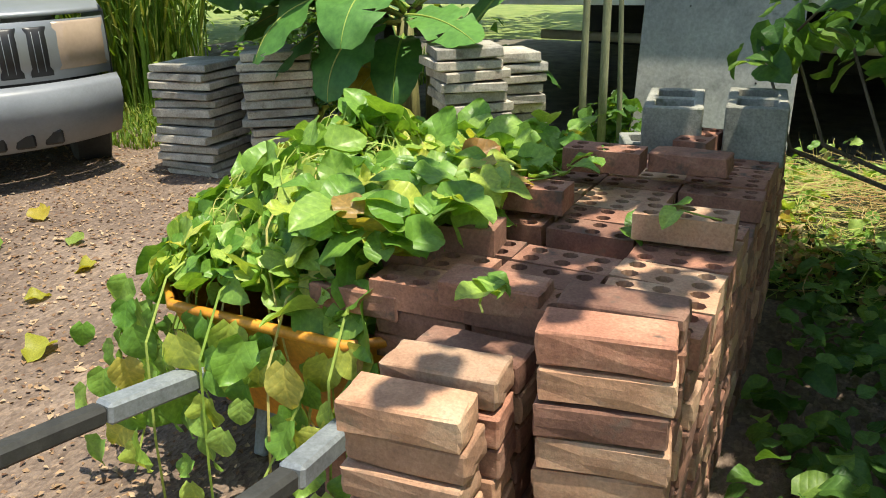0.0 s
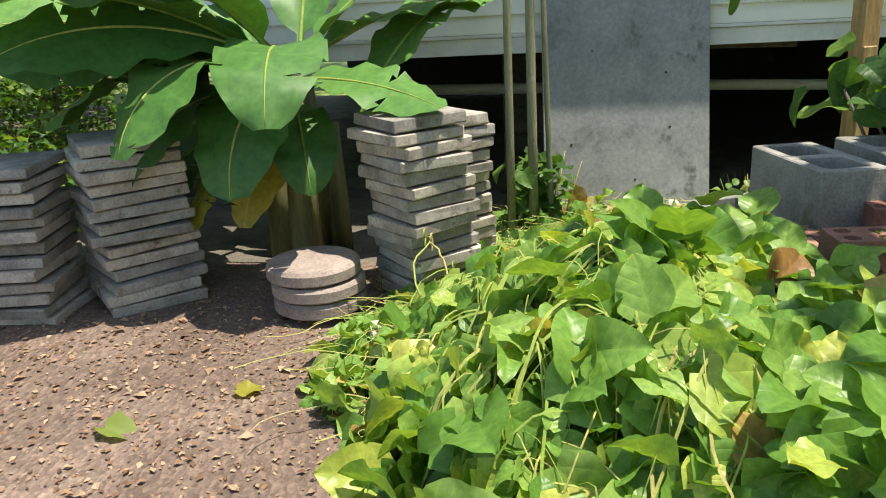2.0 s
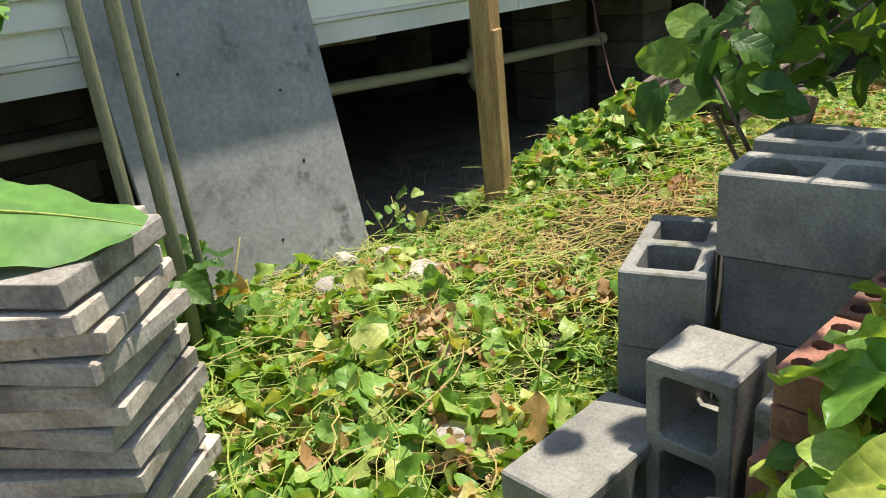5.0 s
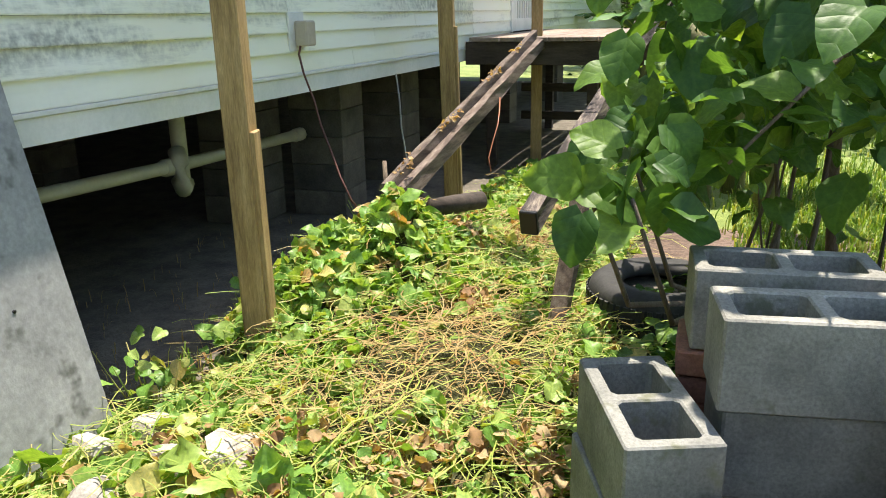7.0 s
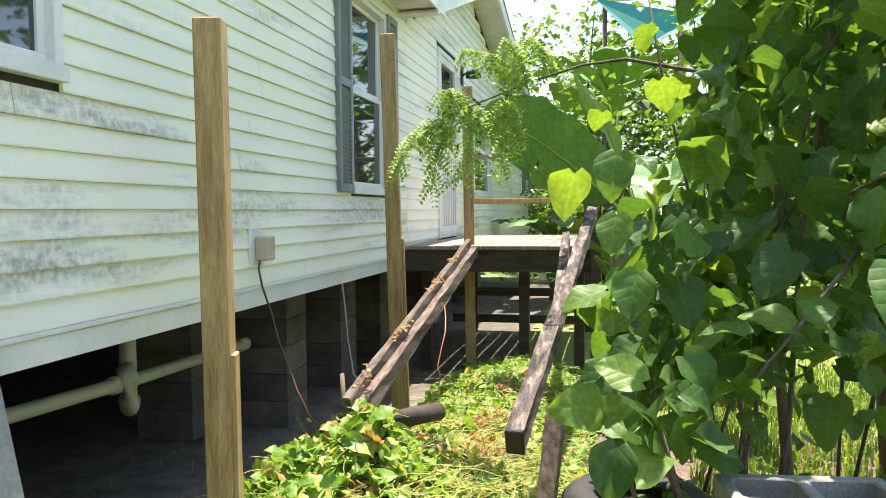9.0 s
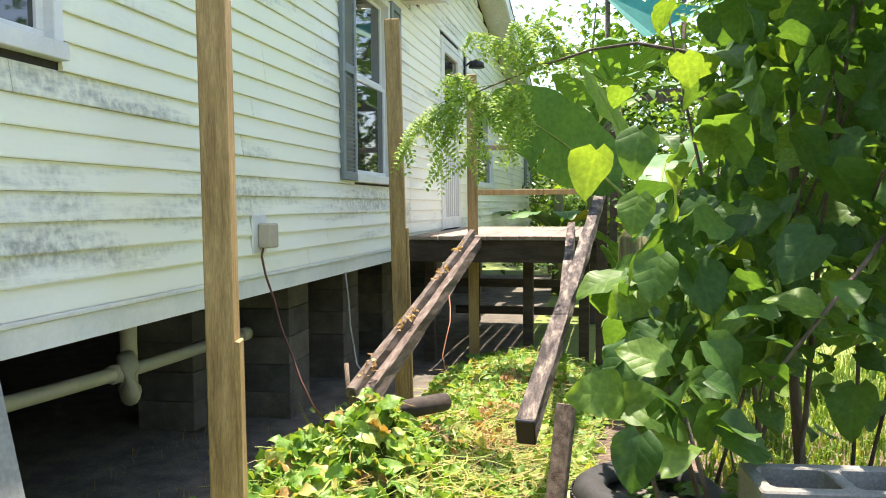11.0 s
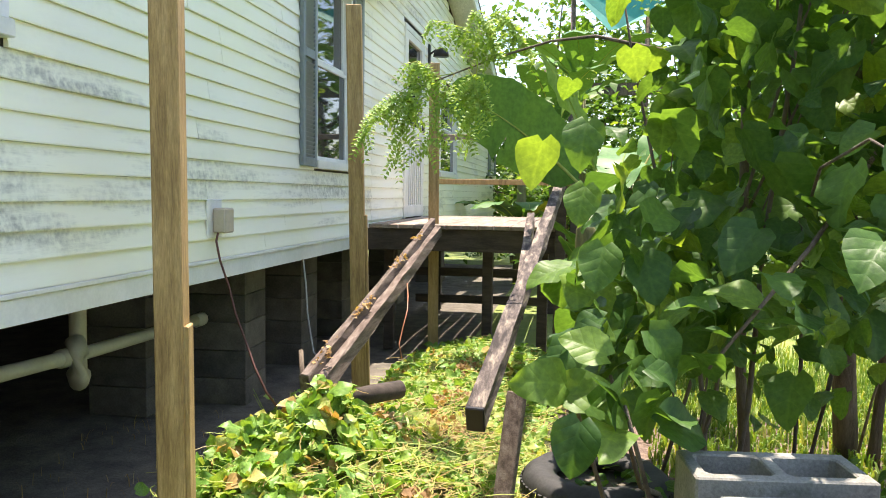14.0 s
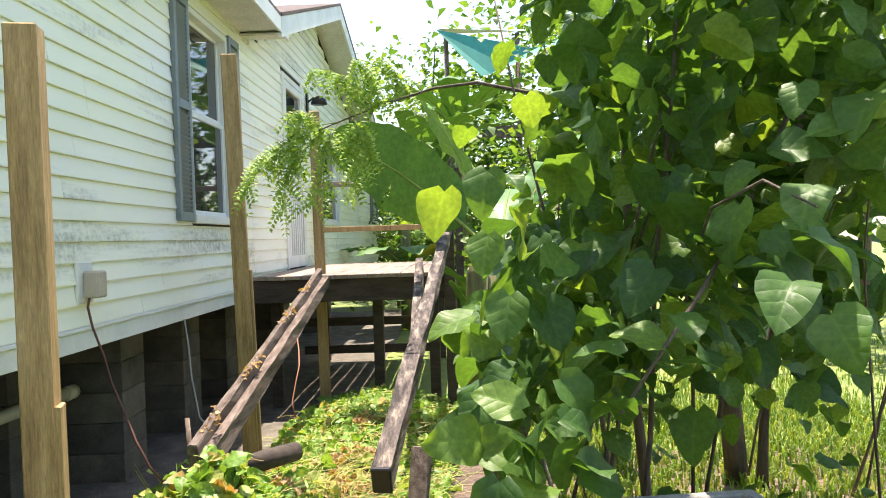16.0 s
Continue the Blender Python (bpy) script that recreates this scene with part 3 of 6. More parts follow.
# windows and doors
def window(name, y0, y1, z0, z1, shutters, label):
    w = empty(name, (0, (y0 + y1) / 2, z0))
    tagged(w, label, "window", kind="structure")
    cy = (y0 + y1) / 2

    def b(nm, lo, hi, m, parent=w, bev=0.003, lab=""):
        return boxpart(nm, (lo[0], lo[1] - cy, lo[2] - z0), (hi[0], hi[1] - cy, hi[2] - z0), m, parent, bev, None, lab)
    t = 0.045
    b("jamb", (-0.08, y0, z0), (0.028, y0 + t, z1), M_TRIM)
    b("jamb", (-0.08, y1 - t, z0), (0.028, y1, z1), M_TRIM)
    b("head", (-0.08, y0 + t, z1 - t), (0.028, y1 - t, z1), M_TRIM)
    b("window_sill", (-0.08, y0 - 0.0, z0 - 0.03), (0.05, y1, z0 + 0.03), M_TRIM)
    zm = (z0 + z1) / 2 + 0.02
    for s0, s1, x in ((z0 + 0.03, zm, -0.02), (zm, z1 - t, -0.045)):
        b("sash_rail", (x - 0.02, y0 + t, s0), (x + 0.01, y1 - t, s0 + 0.035), M_TRIM)
        b("sash_rail", (x - 0.02, y0 + t, s1 - 0.03), (x + 0.01, y1 - t, s1), M_TRIM)
        b("sash_stile", (x - 0.02, y0 + t, s0 + .035), (x + 0.01, y0 + t + 0.035, s1 - .03), M_TRIM)
        b("sash_stile", (x - 0.02, y1 - t - 0.035, s0 + .035), (x + 0.01, y1 - t, s1 - .03), M_TRIM)
        b("pane", (x - 0.008, y0 + t + .03, s0 + .03), (x - 0.004, y1 - t - .03, s1 - .025), M_GLASS, w, 0)
    if shutters:
        for side in (-1, 1):
            s0 = y0 - 0.29 if side < 0 else y1 + 0.01
            sh = b("shutter", (0.012, s0, z0 - 0.02), (0.02, s0 + 0.28, z1 + .02), M_SHUTTER, w, 0.001, "grey louvred shutter")
            for lo, hi in (((s0), (s0 + .045)), ((s0 + .235), (s0 + .28))):
                b("stile", (0.02, lo, z0 - .02), (0.045, hi, z1 + .02), M_SHUTTER, sh)
            for r0 in (z0 - .02, zm - .03, z1 - .04):
                b("rail", (0.02, s0 + .045, r0), (0.045, s0 + .235, r0 + .06), M_SHUTTER, sh)
            z = z0 + 0.05
            while z < z1 - 0.06:
                if not (zm - 0.05 < z < zm + 0.03):
                    bm = bmesh.new()
                    box(bm, (-0.002, s0 + .047 - cy, -0.016), (0.003, s0 + .233 - cy, 0.016), Matrix.Translation((0.031, 0, z - z0)) @ Matrix.Rotation(radians(38), 4, "Y"))
                    part("slat", bm, M_SHUTTER, sh)
                z += 0.03
    return w


window("window_1", WIN1[0], WIN1[1], WIN1[2], WIN1[3], False, "white framed sash window with dark glass")
window("window_2", WIN2[0], WIN2[1], WIN2[2], WIN2[3], True, "white sash window between grey louvred shutters")
window("window_3", *WIN3, False, "wide sash window behind the deck")
window("window_4", *WIN4, True, "far sash window under the gable")
door = empty("door_1", (0, 6.78, 1.16))
tagged(door, "white storm door with barred lower half and dark glass", "door", kind="structure")
for nm, lo, hi, m in (("jamb", (-0.1, -.52, 0), (0.03, -.46, 2.1), M_TRIM), ("jamb", (-0.1, .46, 0), (0.03, .52, 2.1), M_TRIM), ("head", (-0.1, -.46, 2.04), (0.03, .46, 2.1), M_TRIM), ("panel", (-0.03, -.46, 0.0), (-0.005, .46, 2.04), M_GLASS), ("stile", (-.004, -.46, 0.01), (0.03, -.38, 2.03), M_TRIM), ("stile", (-.004, .38, 0.01), (0.03, .46, 2.03), M_TRIM), ("rail", (-.004, -.38, .01), (0.03, .38, .14), M_TRIM), ("rail", (-.004, -.38, .92), (0.03, .38, 1.03), M_TRIM), ("rail", (-.004, -.38, 1.95), (0.03, .38, 2.03), M_TRIM), ("handle", (.03, .39, 1.0), (.06, .42, 1.12), M_BLACK)):
    boxpart(nm, lo, hi, m, door, 0.003)
for k in range(7):
    boxpart("bar", (-.002, -.35 + k * .105, .14), (.024, -.30 + k * .105, .92), M_TRIM, door, 0.003)
lamp = empty("wall_lamp", (0.02, 7.62, 3.16))
tagged(lamp, "black metal wall lamp beside the storm door", "lamp")
boxpart("backplate", (-0.005, -.05, -.12), (.015, .05, .12), M_BLACK, lamp, .004)
tube("arm", [(0.01, 0, 0), (.08, 0, .05), (.15, 0, .04)], .012, M_BLACK, lamp)
tube("hood", [(0.15, 0, .07), (.15, 0, .03), (.15, 0, -.03)], [.03, .09, .10], M_BLACK, lamp, 12)
outlet = empty("outdoor_outlet", (0.012, 1.815, 1.285))
tagged(outlet, "beige weatherproof outlet cover on a white plate", "outlet")
boxpart("plate", (-.002, -.10, -.10), (.012, .06, .10), M_TRIM, outlet, .003)
boxpart("cover", (.012, -.05, -.075), (.085, .055, .055), M_BEIGE, outlet, .008)
cable = tube("power_cord", [(.05, 1.78, 1.22), (.055, 1.745, 1.17), (.07, 1.755, 1.07), (.11, 1.775, .93), (.15, 1.76, .80), (.22, 1.73, .66), (.29, 1.68, .54), (.36, 1.66, .42), (.40, 1.70, .34)], .006, M_CABLE, None, 6)
tagged(cable, "thin red brown cord hanging from the outlet", "cord")
c2 = tube("loose_cable", [(.03, 3.1, .97), (.05, 3.1, .8), (.08, 3.05, .6), (.14, 3.0, .35), (.3, 2.8, .28), (.5, 2.4, .36)], .006, M_CABLE_W, None, 6)
tagged(c2, "pale cable hanging from under the house", "cord")

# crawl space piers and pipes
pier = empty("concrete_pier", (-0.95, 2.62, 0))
tagged(pier, "concrete block pier under the raised house, coloured dark for shade", "pier", "piers under the house")
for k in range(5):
    boxpart("block", (-.2 + .004 * (k % 2), -.2, k * .19), (.2, .2, k * .19 + .186), M_PIER_SHADE, pier, .004)
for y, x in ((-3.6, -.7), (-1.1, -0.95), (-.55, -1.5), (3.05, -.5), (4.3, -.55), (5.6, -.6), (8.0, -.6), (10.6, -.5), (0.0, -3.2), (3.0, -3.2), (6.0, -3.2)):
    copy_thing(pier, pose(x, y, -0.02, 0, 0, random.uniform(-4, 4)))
pipe = empty("drain_pipe", (-0.5, 1.4, .62))
tagged(pipe, "cream plastic drain pipe slung under the house", "pipe")
tube("pipe_run", [(0.0, -3.4, .10), (0, -1.2, .05), (0.0, 0.02, .0), (0.0, 1.25, -.02)], .034, M_PIPE, pipe, 10)
tube("riser", [(0, 0.0, -.10), (0, 0.0, .12), (0, 0.0, .36)], .042, M_PIPE, pipe, 10)
tube("elbow", [(0.01, -.04, .08), (0.06, -.08, .02), (0.06, -.10, -.06), (0.03, -.04, -.12), (0.0, 0.02, -.10)], .046, M_PIPE, pipe, 10)
tube("coupling", [(0, -.14, .007), (0, -.04, .002)], .046, M_PIPE, pipe, 10)
tube("coupling", [(0, 1.18, -.02), (0, 1.27, -.02)], .044, M_PIPE, pipe, 10)
beam_u = beam("scrap_joist", (-.5, -.35, .93), (-.28, .45, .93), .12, .04, M_OLDWOOD, None)
tagged(beam_u, "weathered scrap of joist under the house edge", "timber")


# ---- timber posts ----
def timber_post(x, y, z0, z1, w, rz, lean, label, notch):
    p = empty("timber_post", (x, y, z0), rz)
    p.matrix_world = pose(x, y, z0, lean[0], lean[1], rz)
    tagged(p, label, "post", "old porch posts")
    bm = bmesh.new()
    box(bm, (-w / 2, -w / 2, 0), (w / 2, w / 2, z1 - z0), None, 0.005)
    part("shaft", bm, M_WOOD, p)
    if notch:
        boxpart("packing_strip", (w / 2 + .001, -w / 2 + .006, 0), (w / 2 + .018, w / 2 - .02, notch), M_WOOD, p, 0.003, None, "paler strip with a splintered top", 0.002)
    return p


timber_post(0.505, 0.50, -0.02, 2.15, 0.098, 14, (0, -0.4), "tall pine post with a splintered strip on its side", 0.98)
timber_post(0.46, 3.03, 0.0, 2.65, 0.10, 12, (0, -1.2), "tall pine post standing by the stair timber", 1.28)
timber_post(0.60, 4.98, 0.0, 2.60, 0.095, 10, (0, -.4), "tall pine post at the corner of the deck", 0)

# ---- deck ----
deck = empty("wooden_deck", (0.9, 6.2, 1.16))
tagged(deck, "weathered plank deck by the door on rotten framing coloured dark for shade", "deck")


def dk(nm, lo, hi, m, bev=.004, jag=0.0):
    o = Vector((0.9, 6.2, 1.16))
    return boxpart(nm, Vector(lo) - o, Vector(hi) - o, m, deck, bev, None, "", jag)


x = 0.06
while x < 1.72:
    dk("plank", (x, 4.66 + random.uniform(-.02, .02), 1.125), (x + .132, 7.7, 1.16), M_DECK)
    x += .14
# framing below the planks has its shade in the wood colour
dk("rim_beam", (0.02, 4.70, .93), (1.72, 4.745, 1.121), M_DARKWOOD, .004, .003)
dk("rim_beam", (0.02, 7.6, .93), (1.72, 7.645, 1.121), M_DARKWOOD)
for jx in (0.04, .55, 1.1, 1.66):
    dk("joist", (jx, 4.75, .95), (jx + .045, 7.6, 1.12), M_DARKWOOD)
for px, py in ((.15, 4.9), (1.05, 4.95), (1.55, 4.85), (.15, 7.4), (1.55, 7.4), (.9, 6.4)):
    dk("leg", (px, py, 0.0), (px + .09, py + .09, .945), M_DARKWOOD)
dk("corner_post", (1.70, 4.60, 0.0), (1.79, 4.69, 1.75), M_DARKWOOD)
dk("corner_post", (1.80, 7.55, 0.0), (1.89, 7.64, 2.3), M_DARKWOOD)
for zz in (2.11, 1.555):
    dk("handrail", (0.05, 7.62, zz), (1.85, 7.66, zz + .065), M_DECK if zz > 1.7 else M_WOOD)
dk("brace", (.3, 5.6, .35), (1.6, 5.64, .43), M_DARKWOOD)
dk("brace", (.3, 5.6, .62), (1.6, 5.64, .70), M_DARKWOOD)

# ---- stair timbers left leaning on the deck ----
st = empty("stair_timber", (0.63, 1.6, .46))
tagged(st, "rotten double stair timber leaning from the deck to the vines", "timber", "leaning stair timbers")
o = Vector((0.63, 1.6, .46))
beam("plank", Vector((.585, 1.60, .47)) - o, Vector((.64, 4.70, 1.155)) - o, .045, .13, M_OLDWOOD, st, .004, "", .005)
beam("plank", Vector((.642, 1.62, .44)) - o, Vector((.697, 4.69, 1.11)) - o, .05, .10, M_OLDWOOD, st, .004, "", .006)
st2 = empty("stair_timber", (1.54, .75, .62))
tagged(st2, "grey weathered timber with a sawn black end", "timber", "leaning stair timbers")
o = Vector((1.54, .75, .62))
beam("plank", (0, 0, 0), Vector((1.745, 4.55, 1.53)) - o, .07, .09, M_GREYWOOD, st2, .006, "", .006)
beam("plank", Vector((1.55, 2.6, .75)) - o, Vector((1.50, 4.58, 1.22)) - o, .06, .13, M_GREYWOOD, st2, .004, "", .005)
beam("sawn_end", Vector((1.538, .735, .617)) - o, Vector((1.5405, .752, .6215)) - o, .07, .095, M_BLACK, st2, .004, "blackened sawn end")
prop = empty("prop_timber", (1.60, 1.0, 0.0))
tagged(prop, "dark timber stake propping the loose stair beam", "timber")
beam("stake", (0, -.12, 0.0), (0.06, .15, .62), .07, .05, M_OLDWOOD, prop, .004, "", .004)
wire = tube("loose_wire", [(.72, 3.3, .80), (.76, 3.15, .74), (.79, 3.0, .66), (.78, 2.92, .56), (.77, 2.85, .46), (.80, 2.8, .38)], .004, M_WIRE, None, 6)
tagged(wire, "thin orange wire hanging from the stair timber", "wire")
log = tube("short_log", [(.74, 1.84, .36), (.84, 1.95, .365), (.95, 2.10, .36)], [.05, .052, .05], M_DARKWOOD, None, 12)
tagged(log, "short dark log end lying on the vines", "log")
stub = tube("cut_branch", [(.53, 1.75, .30), (.50, 1.80, .46), (.47, 1.86, .60)], [.012, .013, .012], M_BARK, None, 7)
tagged(stub, "cut grey branch stub sticking out of the vines", "branch")

# ---- leaning board and poles ----
board = empty("leaning_board", (.37, -.63, .02))
tagged(board, "large grey weathered board leaning against the house", "board")
bm = bmesh.new()
box(bm, (-.012, -.455, 0), (.012, .455, 1.42), Matrix.Rotation(radians(-11.8), 4, "Y"), .003)
part("sheet", bm, M_BOARD, board)
for yy, zz, r in ((.21, 1.27, .012), (.22, .82, .006), (.24, .53, .006), (-.18, .95, .005), (-.30, .45, .006), (.05, .25, .006)):
    xx = -math.tan(radians(11.8)) * zz + .016
    tube("nail_hole", [(xx - .004, yy, zz), (xx, yy, zz)], r, M_BLACK, board, 8)
for k, (bx, by, tx, ty, h, r) in enumerate(((.72, -1.275, .70, -1.285, 2.9, .020), (.70, -1.160, .69, -1.18, 3.2, .023), (.66, -1.06, .70, -1.14, 2.4, .014))):
    pts = [(bx + (tx - bx) * u + .012 * math.sin(u * 9 + k), by + (ty - by) * u, h * u) for u in (0, .2, .4, .6, .8, 1)]
    pl = tube("sapling_pole", pts, [r * (1.15 - .35 * u) for u in (0, .2, .4, .6, .8, 1)], M_POLE, None, 9)
    tagged(pl, "thin pale green sapling trunk beside the board", "sapling", "saplings by the board")


# ---- concrete blocks ----
def cored_block():
    """A two-core concrete block, 0.39 by 0.19 by 0.19, cores upright, corner at the origin of its top."""
    L, W, H, t, c = .39, .19, .19, .032, .012
    bm = bmesh.new()

    def ring(x0, x1, y0, y1, z, ca, cb):
        return [bm.verts.new(p) for p in ((x0 + ca, y0, z), (x1 - cb, y0, z), (x1, y0 + cb, z), (x1, y1 - cb, z), (x1 - cb, y1, z), (x0 + ca, y1, z), (x0, y1 - ca, z), (x0, y0 + ca, z))]
    mid = L / 2
    for x0, x1 in ((0, mid), (mid, L)):
        i0, i1 = (x0 + t, x1 - t / 2) if x0 == 0 else (x0 + t / 2, x1 - t)
        rings = []
        for z, dz in ((0, 0), (-H, .004)):
            rings.append((ring(x0, x1, 0, W, z, .005 if x0 == 0 else 0, 0 if x0 == 0 else .005), ring(i0 + dz, i1 - dz, t + dz, W - t - dz, z, .011, .011)))
        (o0, n0), (o1, n1) = rings
        for k in range(8):
            k2 = (k + 1) % 8
            bm.faces.new((o0[k], o0[k2], n0[k2], n0[k]))
            bm.faces.new((o1[k2], o1[k], n1[k], n1[k2]))
            bm.faces.new((n0[k], n0[k2], n1[k2], n1[k]))
            if not (x0 == 0 and k in (2,)) and not (x0 > 0 and k in (6,)):
                bm.faces.new((o0[k2], o0[k], o1[k], o1[k2]))
    bmesh.ops.remove_doubles(bm, verts=bm.verts, dist=1e-5)
    bmesh.ops.recalc_face_normals(bm, faces=bm.faces)
    rim = [e for e in bm.edges if e.is_manifold and e.calc_face_angle(0) > 1.2 and abs(e.verts[0].co.z - e.verts[1].co.z) < 1e-4]
    bmesh.ops.bevel(bm, geom=rim, offset=.004, segments=1, affect="EDGES")
    me = bpy.data.meshes.new("concrete_block")
    bm.to_mesh(me)
    bm.free()
    me.materials.append(M_BLOCK)
    return me


BLOCK_ME = cored_block()


def block(m, label="grey two-core concrete block in the stack"):
    ob = new("concrete_block", BLOCK_ME)
    ob.matrix_world = m
    return tagged(ob, label, "concrete block", "loose concrete blocks")


A_ROT = 9.5
block(pose(2.212, -.544, .816, 0, 0, A_ROT), "grey concrete block on top of the stack, cores up")
block(pose(2.225, -.535, .625, 0, 0, A_ROT + 1))
block(pose(2.215, -.53, .434, 0, 0, A_ROT - 2))
block(pose(2.21, -.535, .243, 0, 0, A_ROT))
block(pose(2.150, -.275, .822, 0, 0, A_ROT - 3), "grey concrete block behind the top one, leaf in its core")
U = pose(2.236, -.624, .605, 0, 0, 112)
block(U, "sunlit concrete block set crosswise with straw in its core")
block(pose(2.230, -.62, .414, 0, 0, 113))
block(pose(2.228, -.615, .223, 0, 0, 111))
def turned(org, ax, az):
    """Pose whose X is ax and Z is az."""
    ax, az = Vector(ax).normalized(), Vector(az).normalized()
    ay = az.cross(ax)
    return Matrix.Translation(org) @ Matrix((ax, ay, az)).transposed().to_4x4()


block(turned((2.225, -.83, .50), (0, 0, -1), (.05, -1, 0)), "concrete block standing on end, cores facing out")
block(turned((2.445, -.80, .46), (0, 0, -1), (.08, -1, 0)), "shaded concrete block standing on end beside another")
block(turned((2.235, -.71, .30), (.04, -1, 0), (1, .04, 0)), "low concrete block on its side at the foot of the stack")


# ---- bricks ----
BL, BW, BH = .222, .104, .062


def brick_mesh(name, material, holes, seed=0):
    bm = bmesh.new()
    wear = random.Random(seed)
    if not holes:
        box(bm, (-BW / 2, -BL / 2, -BH), (BW / 2, BL / 2, 0), None, .0045)
        bmesh.ops.subdivide_edges(bm, edges=[e for e in bm.edges if e.calc_length() > .05], cuts=2, use_grid_fill=True)
        for v in bm.verts:
            edge = (abs(v.co.x) > BW / 2 - .006) + (abs(v.co.y) > BL / 2 - .006) + (v.co.z > -.006 or v.co.z < -BH + .006)
            g = .0016 * edge
            v.co -= Vector((v.co.x, v.co.y * .5, v.co.z + BH / 2)).normalized() * wear.uniform(0, g * 1.5)
    else:
        nx, ny = 2, 3
        cw, cl = BW / nx, BL / ny
        for i in range(nx):
            for j in range(ny):
                x0, y0 = -BW / 2 + i * cw, -BL / 2 + j * cl
                cx, cy, r = x0 + cw / 2, y0 + cl / 2, .0175
                out = [(x0, y0), (cx, y0), (x0 + cw, y0), (x0 + cw, cy), (x0 + cw, y0 + cl), (cx, y0 + cl), (x0, y0 + cl), (x0, cy)]
                ov = [bm.verts.new((a, b, 0)) for a, b in out]
                ang = [math.atan2((b - cy) / cl, (a - cx) / cw) for a, b in out]
                tv = [bm.verts.new((cx + r * math.cos(q), cy + r * math.sin(q) * 1.1, 0)) for q in ang]
                dv = [bm.verts.new((v.co.x, v.co.y, -BH * .9)) for v in tv]
                for k in range(8):
                    k2 = (k + 1) % 8
                    bm.faces.new((ov[k], ov[k2], tv[k2], tv[k]))
                    bm.faces.new((tv[k], tv[k2], dv[k2], dv[k]))
                bm.faces.new(dv)
        lo = [bm.verts.new(p) for p in ((-BW / 2, -BL / 2, -BH), (BW / 2, -BL / 2, -BH), (BW / 2, BL / 2, -BH), (-BW / 2, BL / 2, -BH))]
        up = [bm.verts.new((v.co.x, v.co.y, -.0)) for v in lo]
        for k in range(4):
            bm.faces.new((lo[k], lo[(k + 1) % 4], up[(k + 1) % 4], up[k]))
        bm.faces.new(lo[::-1])
        bmesh.ops.remove_doubles(bm, verts=bm.verts, dist=1e-5)
    me = bpy.data.meshes.new(name)
    bm.to_mesh(me)
    bm.free()
    me.materials.append(material)
    return me


B_SOLID = [brick_mesh("brick_solid", M_BRICK, 0, k) for k in range(4)]
B_TAN = [brick_mesh("brick_tan", M_BRICK_TAN, 0, k + 9) for k in range(4)]
B_HOLE, B_HOLE_T = [brick_mesh("brick_cored", M_BRICK, 1)], [brick_mesh("brick_cored_tan", M_BRICK_TAN, 1)]


def brick(me, x, y, z, rz=0.0, label="red clay brick in the stacked pile"):
    ob = new("brick", random.choice(me))
    ob.matrix_world = pose(x, y, z, random.uniform(-.6, .6), random.uniform(-.6, .6), rz + random.uniform(-2.2, 2.2))
    return tagged(ob, label, "brick", "stacked salvaged bricks")


def brick_column(x, y, ztop, solid=False, tan=0.3, rz=0.0, deep=99):
    z, k = ztop, 0
    while z > 0.05 and k < deep:
        t = random.random() < tan
        if k == 0 and not solid:
            me = B_HOLE_T if t else B_HOLE
            lab = "cored brick with six holes on top of the pile"
        else:
            me = B_TAN if t else B_SOLID
            lab = "solid clay brick with worn edges in the pile"
        brick(me, x + random.uniform(-.007, .007), y + random.uniform(-.007, .007), z, rz, lab)
        z -= BH + .003
        k += 1


brick_column(4.020, -.172, .735, True, .75, 12)
brick_column(3.908, -.175, .733, True, .3, 5)
brick_column(4.182, -.452, .625, True, .8, 6)
brick_column(4.070, -.440, .632, True, .7, 5)
brick_column(3.955, -.445, .612, True, .4, 1)
for i in range(12):
    xx = 3.80 - i * .109
    for j, yy in enumerate((-.165, -.395, -.625, -.855)):
        top = .655 + random.choice((0, 0, 0, -.065)) if i < 9 else .66
        if j == 3 and i < 3:
            continue
        edge = j == 0
        if xx < 2.60 and j > 1:
            continue
        brick_column(xx, yy, top, False, .22, random.uniform(-2, 2), 99 if edge else (3 if j < 3 else 6))
for me, xx, yy, rz, zz in ((B_SOLID, 3.81, -.462, 3, .685), (B_HOLE_T, 3.39, -.175, 4, .734), (B_HOLE, 3.32, -.592, 3, .739), (B_HOLE, 2.97, -.49, 2, .764), (B_SOLID, 2.90, -.26, -2, .757), (B_HOLE, 3.60, -.66, 9, .716), (B_SOLID, 3.70, -.77, -3, .690), (B_HOLE, 2.55, -.30, 84, .728), (B_SOLID, 3.82, -.78, 3, .625)):
    brick(me, xx, yy, zz, rz, "single red brick laid loose on top of the pile")
for i in range(4):
    brick_column(2.50 - i * .109, -.165, .628, True, .3, random.uniform(-2, 2))
fill = boxpart("brick_pile_core", (2.5, -.93, 0), (3.83, -.09, .44), M_BRICK)
tagged(fill, "hidden middle of the stacked brick pile", "brick pile", kind="stuff")


